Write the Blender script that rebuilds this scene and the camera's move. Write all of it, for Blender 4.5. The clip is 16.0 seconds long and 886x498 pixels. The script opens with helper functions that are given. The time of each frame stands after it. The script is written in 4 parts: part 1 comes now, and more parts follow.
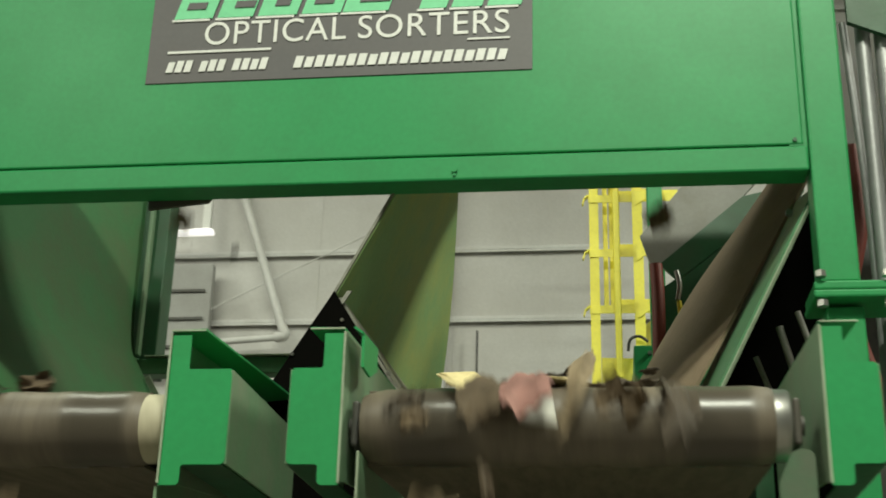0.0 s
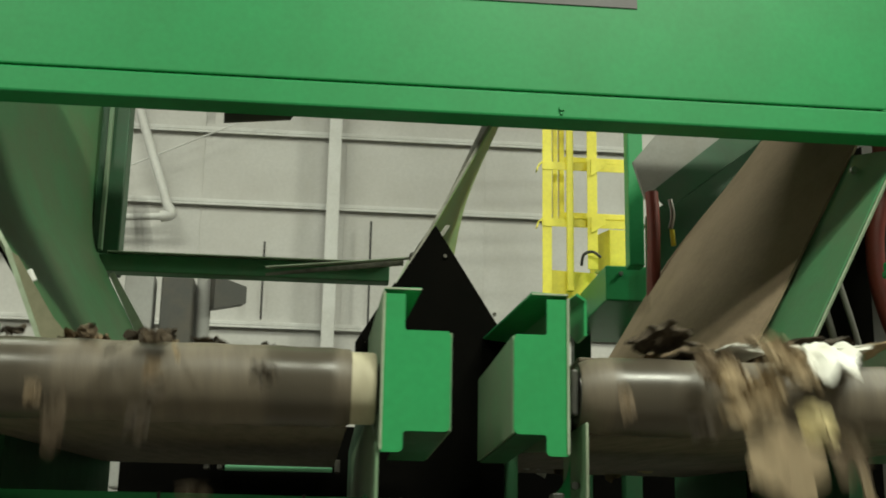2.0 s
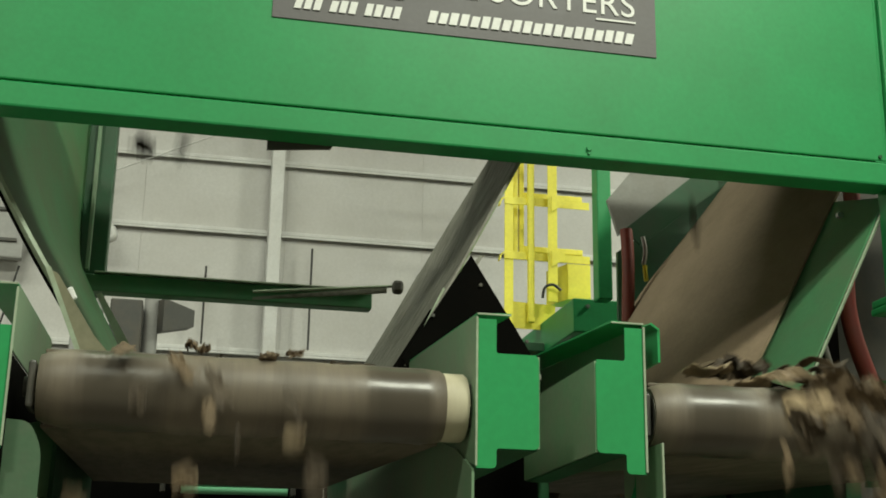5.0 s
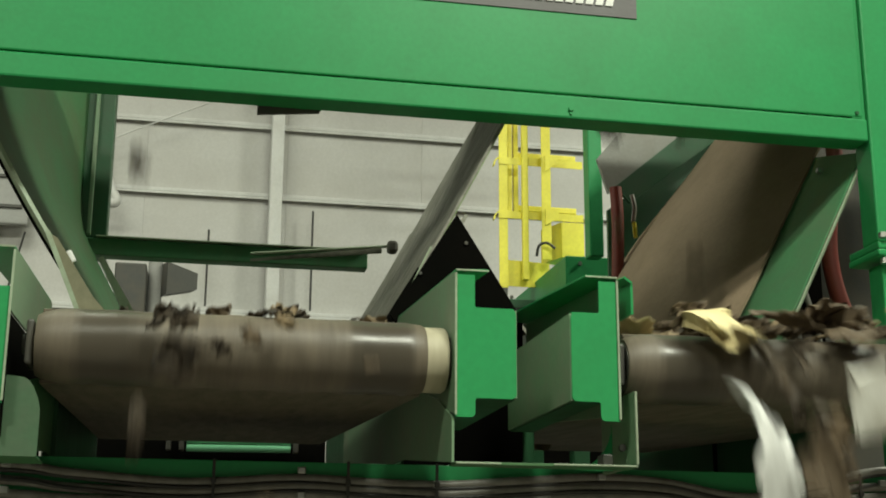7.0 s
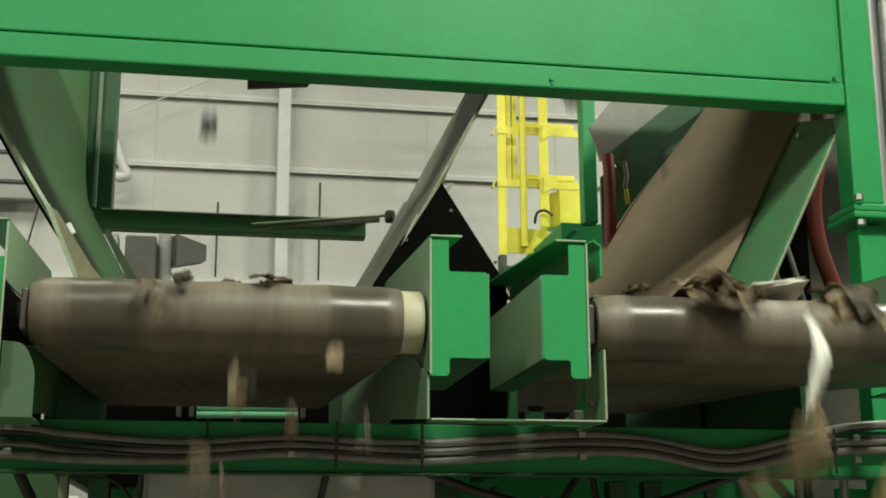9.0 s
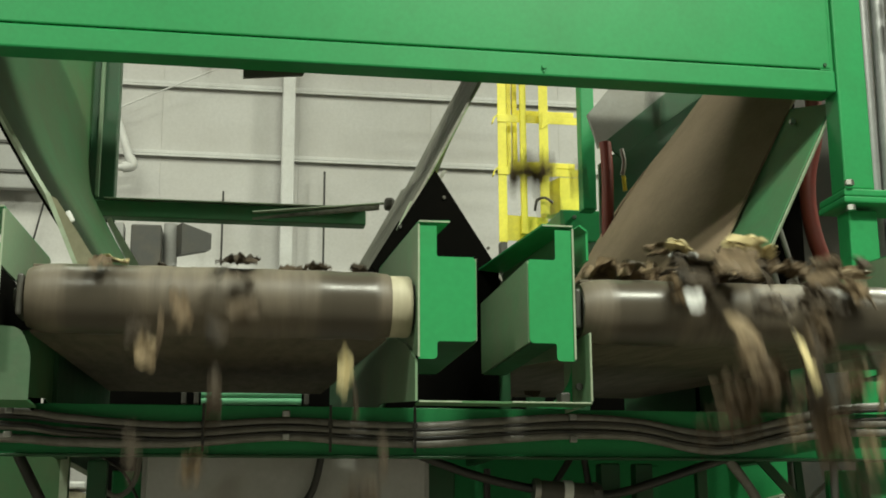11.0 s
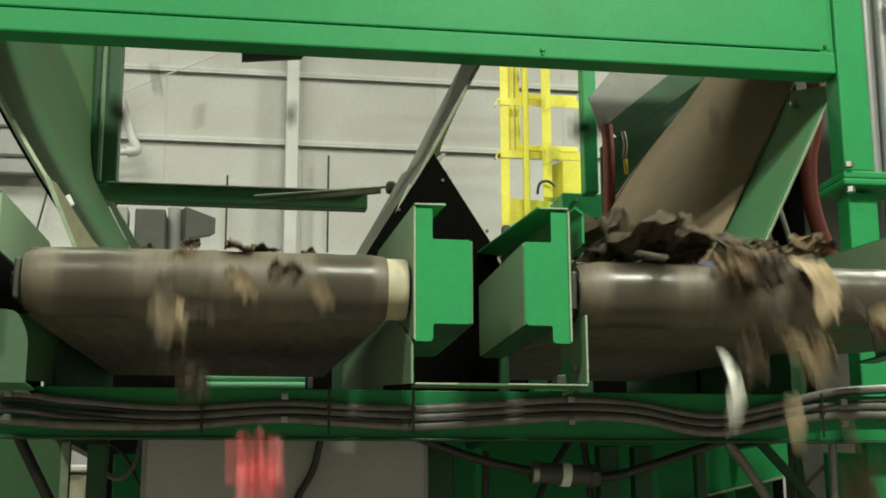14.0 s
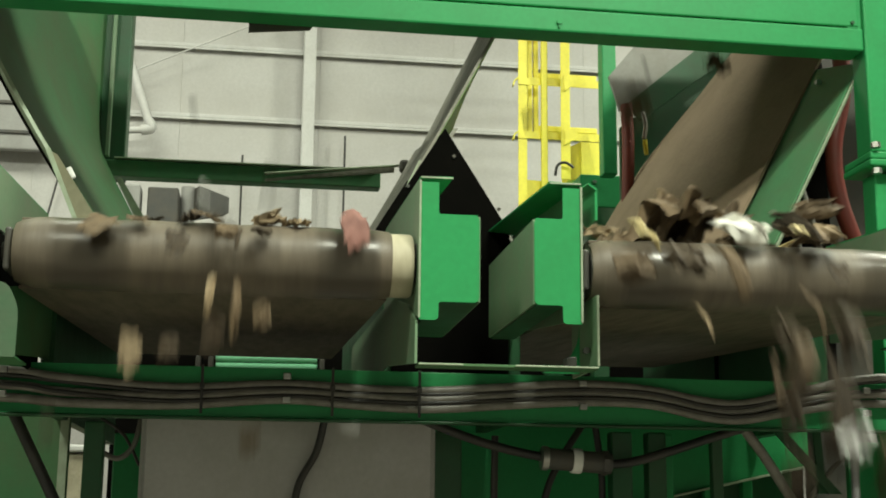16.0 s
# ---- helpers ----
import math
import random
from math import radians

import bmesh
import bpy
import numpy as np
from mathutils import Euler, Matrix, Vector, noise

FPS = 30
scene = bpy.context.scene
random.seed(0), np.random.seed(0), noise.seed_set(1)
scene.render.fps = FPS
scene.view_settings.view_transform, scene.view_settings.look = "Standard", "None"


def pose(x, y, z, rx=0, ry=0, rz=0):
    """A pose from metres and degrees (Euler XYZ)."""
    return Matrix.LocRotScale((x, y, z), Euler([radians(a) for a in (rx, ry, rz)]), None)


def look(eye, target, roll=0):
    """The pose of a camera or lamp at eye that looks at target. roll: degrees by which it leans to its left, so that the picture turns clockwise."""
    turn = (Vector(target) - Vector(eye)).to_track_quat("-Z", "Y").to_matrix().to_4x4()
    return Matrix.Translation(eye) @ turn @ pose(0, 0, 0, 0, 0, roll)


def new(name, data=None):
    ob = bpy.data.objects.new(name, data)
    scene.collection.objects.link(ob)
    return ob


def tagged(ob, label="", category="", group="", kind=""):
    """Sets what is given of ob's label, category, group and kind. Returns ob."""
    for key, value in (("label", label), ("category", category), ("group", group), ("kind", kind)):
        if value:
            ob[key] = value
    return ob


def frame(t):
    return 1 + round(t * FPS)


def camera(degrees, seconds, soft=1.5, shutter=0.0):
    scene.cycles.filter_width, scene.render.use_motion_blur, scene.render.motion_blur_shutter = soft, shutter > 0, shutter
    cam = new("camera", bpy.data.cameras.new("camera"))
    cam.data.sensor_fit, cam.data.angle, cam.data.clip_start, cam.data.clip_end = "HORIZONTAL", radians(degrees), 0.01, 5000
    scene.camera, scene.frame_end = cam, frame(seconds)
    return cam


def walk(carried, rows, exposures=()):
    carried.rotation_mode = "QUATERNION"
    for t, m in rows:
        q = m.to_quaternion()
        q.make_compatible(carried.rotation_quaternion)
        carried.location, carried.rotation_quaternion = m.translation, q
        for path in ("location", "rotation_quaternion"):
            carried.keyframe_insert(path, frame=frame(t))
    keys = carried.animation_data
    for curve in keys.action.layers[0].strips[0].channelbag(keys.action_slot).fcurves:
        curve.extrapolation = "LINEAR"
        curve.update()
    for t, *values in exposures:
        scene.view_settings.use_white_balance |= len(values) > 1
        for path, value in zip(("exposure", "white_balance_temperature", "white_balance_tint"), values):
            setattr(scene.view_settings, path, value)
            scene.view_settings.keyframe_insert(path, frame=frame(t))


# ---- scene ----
cam = camera(37.6, 16.0, soft=1.8, shutter=0.8)
EXPOSURES = [(0.0, -0.22), (3.5, -0.18), (6.0, -0.2), (7.0, -0.13), (8.5, -0.02), (9.5, 0.02), (12.5, 0.09), (15.0, 0.14), (16.0, 0.24)]
PATH = [
    (0, (0.057, -0.133, 1.455), (-0.193, 1.717, 2.175), 1.5),
    (0.5, (-0.24, -0.035, 1.597), (-0.371, 1.845, 2.266), 1.2),
    (1, (-0.588, 0.006, 1.692), (-0.583, 1.915, 2.286), 1.1),
    (1.5, (-0.74, -0.038, 1.711), (-0.683, 1.891, 2.234), 1.3),
    (2, (-1.026, -0.145, 1.687), (-0.85, 1.78, 2.201), 1.1),
    (2.5, (-1.171, -0.188, 1.675), (-0.946, 1.727, 2.206), 1.5),
    (3, (-1.32, -0.2, 1.649), (-1.043, 1.701, 2.204), 1.7),
    (3.5, (-1.471, -0.172, 1.644), (-1.128, 1.715, 2.213), 1.5),
    (6, (-1.56, -0.291, 1.61), (-1.165, 1.591, 2.159), 0.9),
    (6.5, (-1.548, -0.318, 1.601), (-1.156, 1.571, 2.128), 0.7),
    (7, (-1.507, -0.354, 1.588), (-1.13, 1.544, 2.095), 0.3),
    (7.5, (-1.466, -0.396, 1.58), (-1.105, 1.509, 2.071), 0.1),
    (8, (-1.448, -0.434, 1.566), (-1.094, 1.475, 2.046), -0.2),
    (8.5, (-1.433, -0.469, 1.557), (-1.084, 1.443, 2.026), -0.2),
    (9, (-1.415, -0.5, 1.545), (-1.072, 1.415, 2.008), -0.2),
    (9.5, (-1.404, -0.521, 1.535), (-1.064, 1.395, 1.995), -0.2),
    (12, (-1.338, -0.57, 1.52), (-1.025, 1.356, 1.96), -0.3),
    (12.5, (-1.333, -0.57, 1.519), (-1.022, 1.356, 1.956), -0.3),
    (13, (-1.332, -0.573, 1.519), (-1.022, 1.355, 1.951), -0.3),
    (13.5, (-1.334, -0.569, 1.517), (-1.023, 1.359, 1.947), -0.3),
    (14, (-1.33, -0.57, 1.517), (-1.02, 1.36, 1.941), -0.3),
    (14.5, (-1.318, -0.574, 1.512), (-1.012, 1.358, 1.93), -0.2),
    (15, (-1.298, -0.574, 1.506), (-0.999, 1.36, 1.917), 0.0),
    (15.5, (-1.286, -0.543, 1.507), (-0.995, 1.394, 1.913), 0.2),
    (16, (-1.272, -0.451, 1.515), (-0.996, 1.488, 1.92), 0.6),
]
walk(cam, [(t, look(eye, target, roll)) for t, eye, target, roll in PATH], EXPOSURES)

# ---- world and light ----
world = bpy.data.worlds.new("world")
scene.world = world
world.use_nodes = True
world.node_tree.nodes["Background"].inputs[0].default_value = (0.55, 0.6, 0.65, 1)
world.node_tree.nodes["Background"].inputs[1].default_value = 0.02


def hall_light(x, y, z, sx, sy, watts, colour=(0.91, 0.95, 0.77)):
    lamp = bpy.data.lights.new("hall_lamp", "AREA")
    lamp.shape, lamp.size, lamp.size_y, lamp.energy, lamp.color = "RECTANGLE", sx, sy, watts, colour
    ob = new("hall_lamp", lamp)
    ob.matrix_world = pose(x, y, z)
    return ob


LAMPS = [(-4.2, -2.0, 7.0, 1.2, 0.5, 310), (1.6, -0.8, 7.0, 1.2, 0.5, 345), (0.1, -1.0, 7.0, 1.2, 0.5, 295),
         (-4.3, 4.4, 6.4, 4.5, 1.6, 232), (3.6, 4.2, 6.4, 1.2, 0.5, 345)]
for row in LAMPS:
    hall_light(*row)


# ---- materials ----
def material(name, colour, rough=0.5, metal=0.0, dirt=(0.05, 0.045, 0.03), dirt_amount=0.25, scale=6.0, bump=0.1, fine=60.0, spread=0.12, vary=0.0, stretch=(1, 1, 1), shine=0.5, patchy=1.0):
    """Paint, metal or waste: base colour with blotches of dirt, fine grain and relief."""
    m = bpy.data.materials.new(name)
    m.use_nodes = True
    nt = m.node_tree
    n, l = nt.nodes, nt.links
    b = n["Principled BSDF"]
    b.inputs["Metallic"].default_value = metal
    b.inputs["Specular IOR Level"].default_value = shine
    co = n.new("ShaderNodeTexCoord")
    mp = n.new("ShaderNodeMapping")
    mp.inputs["Scale"].default_value = stretch
    l.new(co.outputs["Object"], mp.inputs[0])
    big, small = n.new("ShaderNodeTexNoise"), n.new("ShaderNodeTexNoise")
    big.inputs["Scale"].default_value, big.inputs["Detail"].default_value, big.inputs["Roughness"].default_value = scale, 7, 0.65
    small.inputs["Scale"].default_value, small.inputs["Detail"].default_value = fine, 4
    l.new(mp.outputs[0], big.inputs[0]), l.new(mp.outputs[0], small.inputs[0])
    ramp = n.new("ShaderNodeValToRGB")
    ramp.color_ramp.elements[0].position, ramp.color_ramp.elements[1].position = 0.42, 0.72
    ramp.color_ramp.elements[0].color, ramp.color_ramp.elements[1].color = (0, 0, 0, 1), (dirt_amount,) * 3 + (1,)
    l.new(big.outputs[0], ramp.inputs[0])
    hsv = n.new("ShaderNodeHueSaturation")
    hsv.inputs["Color"].default_value = (*colour, 1)
    mr = n.new("ShaderNodeMapRange")
    mr.inputs[3].default_value, mr.inputs[4].default_value = 1 - spread, 1 + spread
    l.new(small.outputs[0], mr.inputs[0])
    if vary:
        info, mul, rnd = n.new("ShaderNodeObjectInfo"), n.new("ShaderNodeMath"), n.new("ShaderNodeMapRange")
        rnd.inputs[3].default_value, rnd.inputs[4].default_value = 1 - vary, 1 + vary
        mul.operation = "MULTIPLY"
        l.new(info.outputs["Random"], rnd.inputs[0])
        l.new(mr.outputs[0], mul.inputs[0]), l.new(rnd.outputs[0], mul.inputs[1])
        l.new(mul.outputs[0], hsv.inputs["Value"])
    else:
        l.new(mr.outputs[0], hsv.inputs["Value"])
    mix = n.new("ShaderNodeMix")
    mix.data_type = "RGBA"
    mix.inputs[7].default_value = (*dirt, 1)
    l.new(ramp.outputs[0], mix.inputs[0]), l.new(hsv.outputs[0], mix.inputs[6])
    l.new(mix.outputs[2], b.inputs["Base Color"])
    rr = n.new("ShaderNodeMapRange")
    rr.inputs[3].default_value, rr.inputs[4].default_value = max(0.05, rough - 0.12 * patchy), min(1, rough + 0.15 * patchy)
    l.new(big.outputs[0], rr.inputs[0]), l.new(rr.outputs[0], b.inputs["Roughness"])
    bp = n.new("ShaderNodeBump")
    bp.inputs["Strength"].default_value, bp.inputs["Distance"].default_value = bump, 0.004
    l.new(small.outputs[0], bp.inputs["Height"]), l.new(bp.outputs[0], b.inputs["Normal"])
    return m


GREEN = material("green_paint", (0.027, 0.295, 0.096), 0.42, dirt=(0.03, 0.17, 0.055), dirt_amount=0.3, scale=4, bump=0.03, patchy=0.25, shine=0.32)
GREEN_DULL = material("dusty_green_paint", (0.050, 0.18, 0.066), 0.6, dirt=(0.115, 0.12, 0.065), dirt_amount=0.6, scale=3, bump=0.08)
# darker copy of the green; carries shade on undersides, rear and lower parts
GREEN_DARK = material("dark_and_shaded_green", (0.012, 0.085, 0.03), 0.45, dirt=(0.05, 0.05, 0.03), dirt_amount=0.4)
GREEN_GREY = material("scuffed_green_sheet", (0.15, 0.26, 0.15), 0.55, dirt=(0.25, 0.25, 0.19), dirt_amount=0.6, scale=7)
EDGE = material("worn_and_lit_edge", (0.34, 0.42, 0.30), 0.5, dirt=(0.2, 0.2, 0.14), dirt_amount=0.6, scale=20)
CHUTE = material("dust_caked_steel", (0.29, 0.215, 0.145), 0.75, dirt=(0.15, 0.115, 0.07), dirt_amount=0.7, scale=2.5, bump=0.25)
LINER = material("scuffed_steel_liner", (0.27, 0.265, 0.225), 0.55, 0.3, dirt=(0.05, 0.045, 0.03), dirt_amount=0.9, scale=9, bump=0.35, stretch=(1, 5, 1))
DUSTY = material("dust_covered_olive_sheet", (0.17, 0.165, 0.10), 0.7, dirt=(0.30, 0.28, 0.19), dirt_amount=0.6, scale=9, bump=0.2)
# green made paler so the tail tubes look lit
MINT = material("lit_green_tubes", (0.25, 0.68, 0.40), 0.3, dirt=(0.2, 0.45, 0.28), dirt_amount=0.3)
GUARD = material("grimy_green_guard", (0.06, 0.125, 0.065), 0.6, dirt=(0.11, 0.11, 0.08), dirt_amount=0.6, scale=6)
SKIRT = material("scuffed_mid_green_sheet", (0.07, 0.235, 0.105), 0.5, dirt=(0.13, 0.19, 0.11), dirt_amount=0.6, scale=6)
OLIVE = material("olive_dusty_plate", (0.22, 0.40, 0.16), 0.6, dirt=(0.46, 0.46, 0.13), dirt_amount=0.7, scale=3)
# the divider's black, also used for sheets that stand for plain shade
BLACK = material("black_rubber_and_shade", (0.003, 0.003, 0.0025), 0.9, dirt=(0.007, 0.006, 0.005), dirt_amount=0.4, shine=0.03)
BELT = material("dirty_conveyor_belt", (0.135, 0.110, 0.075), 0.6, dirt=(0.065, 0.053, 0.036), dirt_amount=0.8, scale=5, bump=0.15, stretch=(6, 1, 1))


def worn_bands(m, half):
    """Polished dark bands near both edges of the belt, where no dust cakes."""
    n, l = m.node_tree.nodes, m.node_tree.links
    b = n["Principled BSDF"]
    base = b.inputs["Base Color"].links[0].from_socket
    co, xyz, ab, ns, add, rp = (n.new(k) for k in ("ShaderNodeTexCoord", "ShaderNodeSeparateXYZ", "ShaderNodeMath", "ShaderNodeTexNoise", "ShaderNodeMath", "ShaderNodeValToRGB"))
    ab.operation, add.operation = "ABSOLUTE", "MULTIPLY_ADD"
    ns.noise_dimensions = "1D"
    ns.inputs["Scale"].default_value, ns.inputs["Detail"].default_value = 16, 6
    l.new(co.outputs["Object"], xyz.inputs[0]), l.new(xyz.outputs[0], ab.inputs[0]), l.new(xyz.outputs[0], ns.inputs["W"])
    l.new(ns.outputs[0], add.inputs[0]), l.new(ab.outputs[0], add.inputs[2])
    add.inputs[1].default_value = 0.10
    e = rp.color_ramp.elements
    e[0].position, e[1].position = half - 0.20, half - 0.13
    e[0].color, e[1].color = (0, 0, 0, 1), (1, 1, 1, 1)
    last = rp.color_ramp.elements.new(half - 0.03)
    last.color = (0.9, 0.9, 0.9, 1)
    end = rp.color_ramp.elements.new(half + 0.0)
    end.color = (0, 0, 0, 1)
    l.new(add.outputs[0], rp.inputs[0])
    mix, rmix = n.new("ShaderNodeMix"), n.new("ShaderNodeMix")
    mix.data_type = "RGBA"
    mix.inputs[7].default_value = (0.068, 0.057, 0.043, 1)
    l.new(rp.outputs[0], mix.inputs[0]), l.new(base, mix.inputs[6]), l.new(mix.outputs[2], b.inputs["Base Color"])
    rough = b.inputs["Roughness"].links[0].from_socket
    l.new(rp.outputs[0], rmix.inputs[0]), l.new(rough, rmix.inputs[2])
    rmix.inputs[3].default_value = 0.28
    l.new(rmix.outputs[0], b.inputs["Roughness"])


BELT_WRAP = material("dirty_belt_over_drum", (0.148, 0.121, 0.089), 0.5, dirt=(0.080, 0.066, 0.049), dirt_amount=0.8, scale=5, bump=0.12, stretch=(6, 1, 1))
worn_bands(BELT_WRAP, 0.44)
CREAM = material("cream_drum_lagging", (0.50, 0.46, 0.33), 0.6, dirt=(0.2, 0.16, 0.1), dirt_amount=0.6, scale=12)
STEEL = material("dull_steel", (0.45, 0.45, 0.43), 0.35, 0.9, dirt=(0.15, 0.13, 0.1), dirt_amount=0.5)
YELLOW = material("safety_yellow_paint", (0.88, 0.79, 0.07), 0.45, dirt=(0.6, 0.5, 0.05), dirt_amount=0.4, scale=8)
WALL = material("white_metal_sheeting", (0.555, 0.545, 0.53), 0.5, dirt=(0.42, 0.40, 0.37), dirt_amount=0.5, scale=1.5, bump=0.03)
WALL_TRIM = material("white_steel_girt", (0.66, 0.66, 0.65), 0.5, dirt=(0.4, 0.38, 0.35), dirt_amount=0.5, scale=3)
CONCRETE = material("dusty_concrete", (0.185, 0.168, 0.14), 0.85, dirt=(0.125, 0.11, 0.092), dirt_amount=0.7, scale=1.2, bump=0.3)
GREY_SHEET = material("grey_sheet", (0.34, 0.34, 0.33), 0.55, dirt=(0.2, 0.19, 0.17), dirt_amount=0.5, scale=3)
CABINET = material("pale_grey_cabinet_paint", (0.47, 0.465, 0.46), 0.5, dirt=(0.30, 0.285, 0.25), dirt_amount=0.5, scale=3)
HOOD_GREY = material("dusty_grey_hood", (0.29, 0.29, 0.27), 0.6, dirt=(0.19, 0.18, 0.145), dirt_amount=0.6, scale=4)
GREY_DARK = material("dark_grey_steel", (0.06, 0.06, 0.055), 0.5, dirt=(0.12, 0.1, 0.07), dirt_amount=0.5)
CABLE = material("grey_cable", (0.22, 0.21, 0.19), 0.42, dirt=(0.08, 0.07, 0.05), dirt_amount=0.7, scale=14)
CABLE_BLACK = material("black_cable", (0.02, 0.02, 0.02), 0.45, dirt=(0.08, 0.07, 0.05), dirt_amount=0.4)
CONDUIT = material("grey_conduit", (0.36, 0.36, 0.37), 0.4, 0.4)
RED_HOSE = material("red_hose", (0.16, 0.022, 0.014), 0.5, dirt=(0.08, 0.03, 0.02), dirt_amount=0.5)
WHITE = material("white_print", (0.78, 0.78, 0.76), 0.5, dirt_amount=0.05)
SIGN_GREY = material("grey_sign_vinyl", (0.105, 0.10, 0.105), 0.5, dirt=(0.14, 0.13, 0.13), dirt_amount=0.5)
SIGN_GREEN = material("light_green_print", (0.20, 0.68, 0.36), 0.5, dirt_amount=0.05)
ORANGE = material("orange_plastic", (0.8, 0.25, 0.02), 0.4)

SCRAP = {
    "brown": material("damp_brown_scrap", (0.125, 0.086, 0.047), 0.8, dirt=(0.035, 0.023, 0.013), dirt_amount=0.9, scale=14, bump=0.6, vary=0.45),
    "dark": material("dark_scrap", (0.036, 0.026, 0.016), 0.8, dirt=(0.095, 0.066, 0.036), dirt_amount=0.6, scale=14, bump=0.6, vary=0.5),
    "card": material("cardboard", (0.30, 0.225, 0.135), 0.85, dirt=(0.12, 0.09, 0.055), dirt_amount=0.8, scale=10, bump=0.3, vary=0.3),
    "cream": material("pale_wood", (0.62, 0.52, 0.27), 0.7, dirt=(0.25, 0.18, 0.08), dirt_amount=0.6, scale=9, bump=0.3, vary=0.15),
    "white": material("white_scrap", (0.72, 0.71, 0.66), 0.6, dirt=(0.3, 0.27, 0.2), dirt_amount=0.6, scale=9, bump=0.2, vary=0.1),
    "film": material("grey_plastic_film", (0.66, 0.66, 0.65), 0.25, dirt=(0.25, 0.24, 0.21), dirt_amount=0.7, scale=16, bump=0.6, vary=0.1),
    "red": material("red_plastic", (0.75, 0.13, 0.14), 0.4, dirt=(0.45, 0.08, 0.08), dirt_amount=0.5, scale=12),
    "blue": material("blue_plastic", (0.12, 0.17, 0.62), 0.4, dirt=(0.02, 0.05, 0.2), dirt_amount=0.4, scale=12),
    "teal": material("teal_plastic", (0.03, 0.20, 0.16), 0.4, dirt=(0.04, 0.08, 0.06), dirt_amount=0.6, scale=12),
    "orange": ORANGE,
    "maroon": material("maroon_cloth", (0.26, 0.125, 0.105), 0.8, dirt=(0.05, 0.02, 0.02), dirt_amount=0.6, scale=12),
}


# ---- building blocks ----
def thing(name, label, category, group="", kind="", at=(0, 0, 0)):
    ob = new(name)
    ob.empty_display_size = 0.1
    ob.location = at
    return tagged(ob, label, category, group, kind)


def mesh_of(name, bm, mat, smooth=None):
    me = bpy.data.meshes.new(name)
    bmesh.ops.recalc_face_normals(bm, faces=bm.faces)
    if smooth is not None:
        for f in bm.faces:
            f.smooth = True
        for e in bm.edges:
            if len(e.link_faces) == 2 and e.calc_face_angle(0) > radians(smooth):
                e.smooth = False
    bm.to_mesh(me)
    bm.free()
    me.materials.append(mat)
    return me


def part(name, bm, mat, parent=None, label="", smooth=None, kind="", category=""):
    ob = new(name, mesh_of(name, bm, mat, smooth))
    if parent is not None:
        ob.parent = parent
        base = parent
        off = Vector()
        while base is not None:
            off += base.location
            base = base.parent
        ob.location = -off
    return tagged(ob, label, category, "", kind)


def box(x0, x1, y0, y1, z0, z1, bevel=0.003):
    bm = bmesh.new()
    bmesh.ops.create_cube(bm, size=1)
    bmesh.ops.scale(bm, vec=(x1 - x0, y1 - y0, z1 - z0), verts=bm.verts)
    bmesh.ops.translate(bm, vec=((x0 + x1) / 2, (y0 + y1) / 2, (z0 + z1) / 2), verts=bm.verts)
    if bevel:
        bmesh.ops.bevel(bm, geom=bm.edges[:], offset=bevel, segments=2, affect="EDGES", profile=0.5)
    return bm


def joined(*bms):
    out = bmesh.new()
    for b in bms:
        me = bpy.data.meshes.new("tmp")
        b.to_mesh(me)
        b.free()
        out.from_mesh(me)
        bpy.data.meshes.remove(me)
    return out


def sheet(points, thick):
    """A flat plate with this outline (3D, in order), thickened along its normal both ways."""
    pts = [Vector(p) for p in points]
    nrm = Vector()
    for i, p in enumerate(pts):
        nrm += p.cross(pts[(i + 1) % len(pts)])
    nrm = nrm.normalized() * thick / 2
    bm = bmesh.new()
    a = [bm.verts.new(p + nrm) for p in pts]
    b = [bm.verts.new(p - nrm) for p in pts]
    bm.faces.new(a), bm.faces.new(b[::-1])
    for i in range(len(pts)):
        j = (i + 1) % len(pts)
        bm.faces.new((a[i], b[i], b[j], a[j]))
    return bm


def loft(a, b, thick, n=10, steps=4, bulge=0.0):
    """A curved sheet between two edges (polylines with the same count), thickened along its normal."""
    a, b = smooth_path(a, steps), smooth_path(b, steps)
    bm = bmesh.new()
    grid = [[p.lerp(q, j / n) for j in range(n + 1)] for p, q in zip(a, b)]
    m = len(grid)
    if bulge:
        out = (grid[-1][0] - grid[0][0]).cross(grid[0][-1] - grid[0][0]).normalized()
        grid = [[q + out * bulge * math.sin(math.pi * j / n) for j, q in enumerate(row)] for row in grid]
    tops, bots = [], []
    for i in range(m):
        tr, br = [], []
        for j in range(n + 1):
            du = grid[min(i + 1, m - 1)][j] - grid[max(i - 1, 0)][j]
            dv = grid[i][min(j + 1, n)] - grid[i][max(j - 1, 0)]
            nrm = du.cross(dv).normalized() * thick / 2
            tr.append(bm.verts.new(grid[i][j] + nrm)), br.append(bm.verts.new(grid[i][j] - nrm))
        tops.append(tr), bots.append(br)
    for i in range(m - 1):
        for j in range(n):
            bm.faces.new((tops[i][j], tops[i + 1][j], tops[i + 1][j + 1], tops[i][j + 1]))
            bm.faces.new((bots[i][j], bots[i][j + 1], bots[i + 1][j + 1], bots[i + 1][j]))
    for i in range(m - 1):
        bm.faces.new((tops[i][0], bots[i][0], bots[i + 1][0], tops[i + 1][0]))
        bm.faces.new((tops[i][n], tops[i + 1][n], bots[i + 1][n], bots[i][n]))
    for j in range(n):
        bm.faces.new((tops[0][j], tops[0][j + 1], bots[0][j + 1], bots[0][j]))
        bm.faces.new((tops[-1][j], bots[-1][j], bots[-1][j + 1], tops[-1][j + 1]))
    return bm


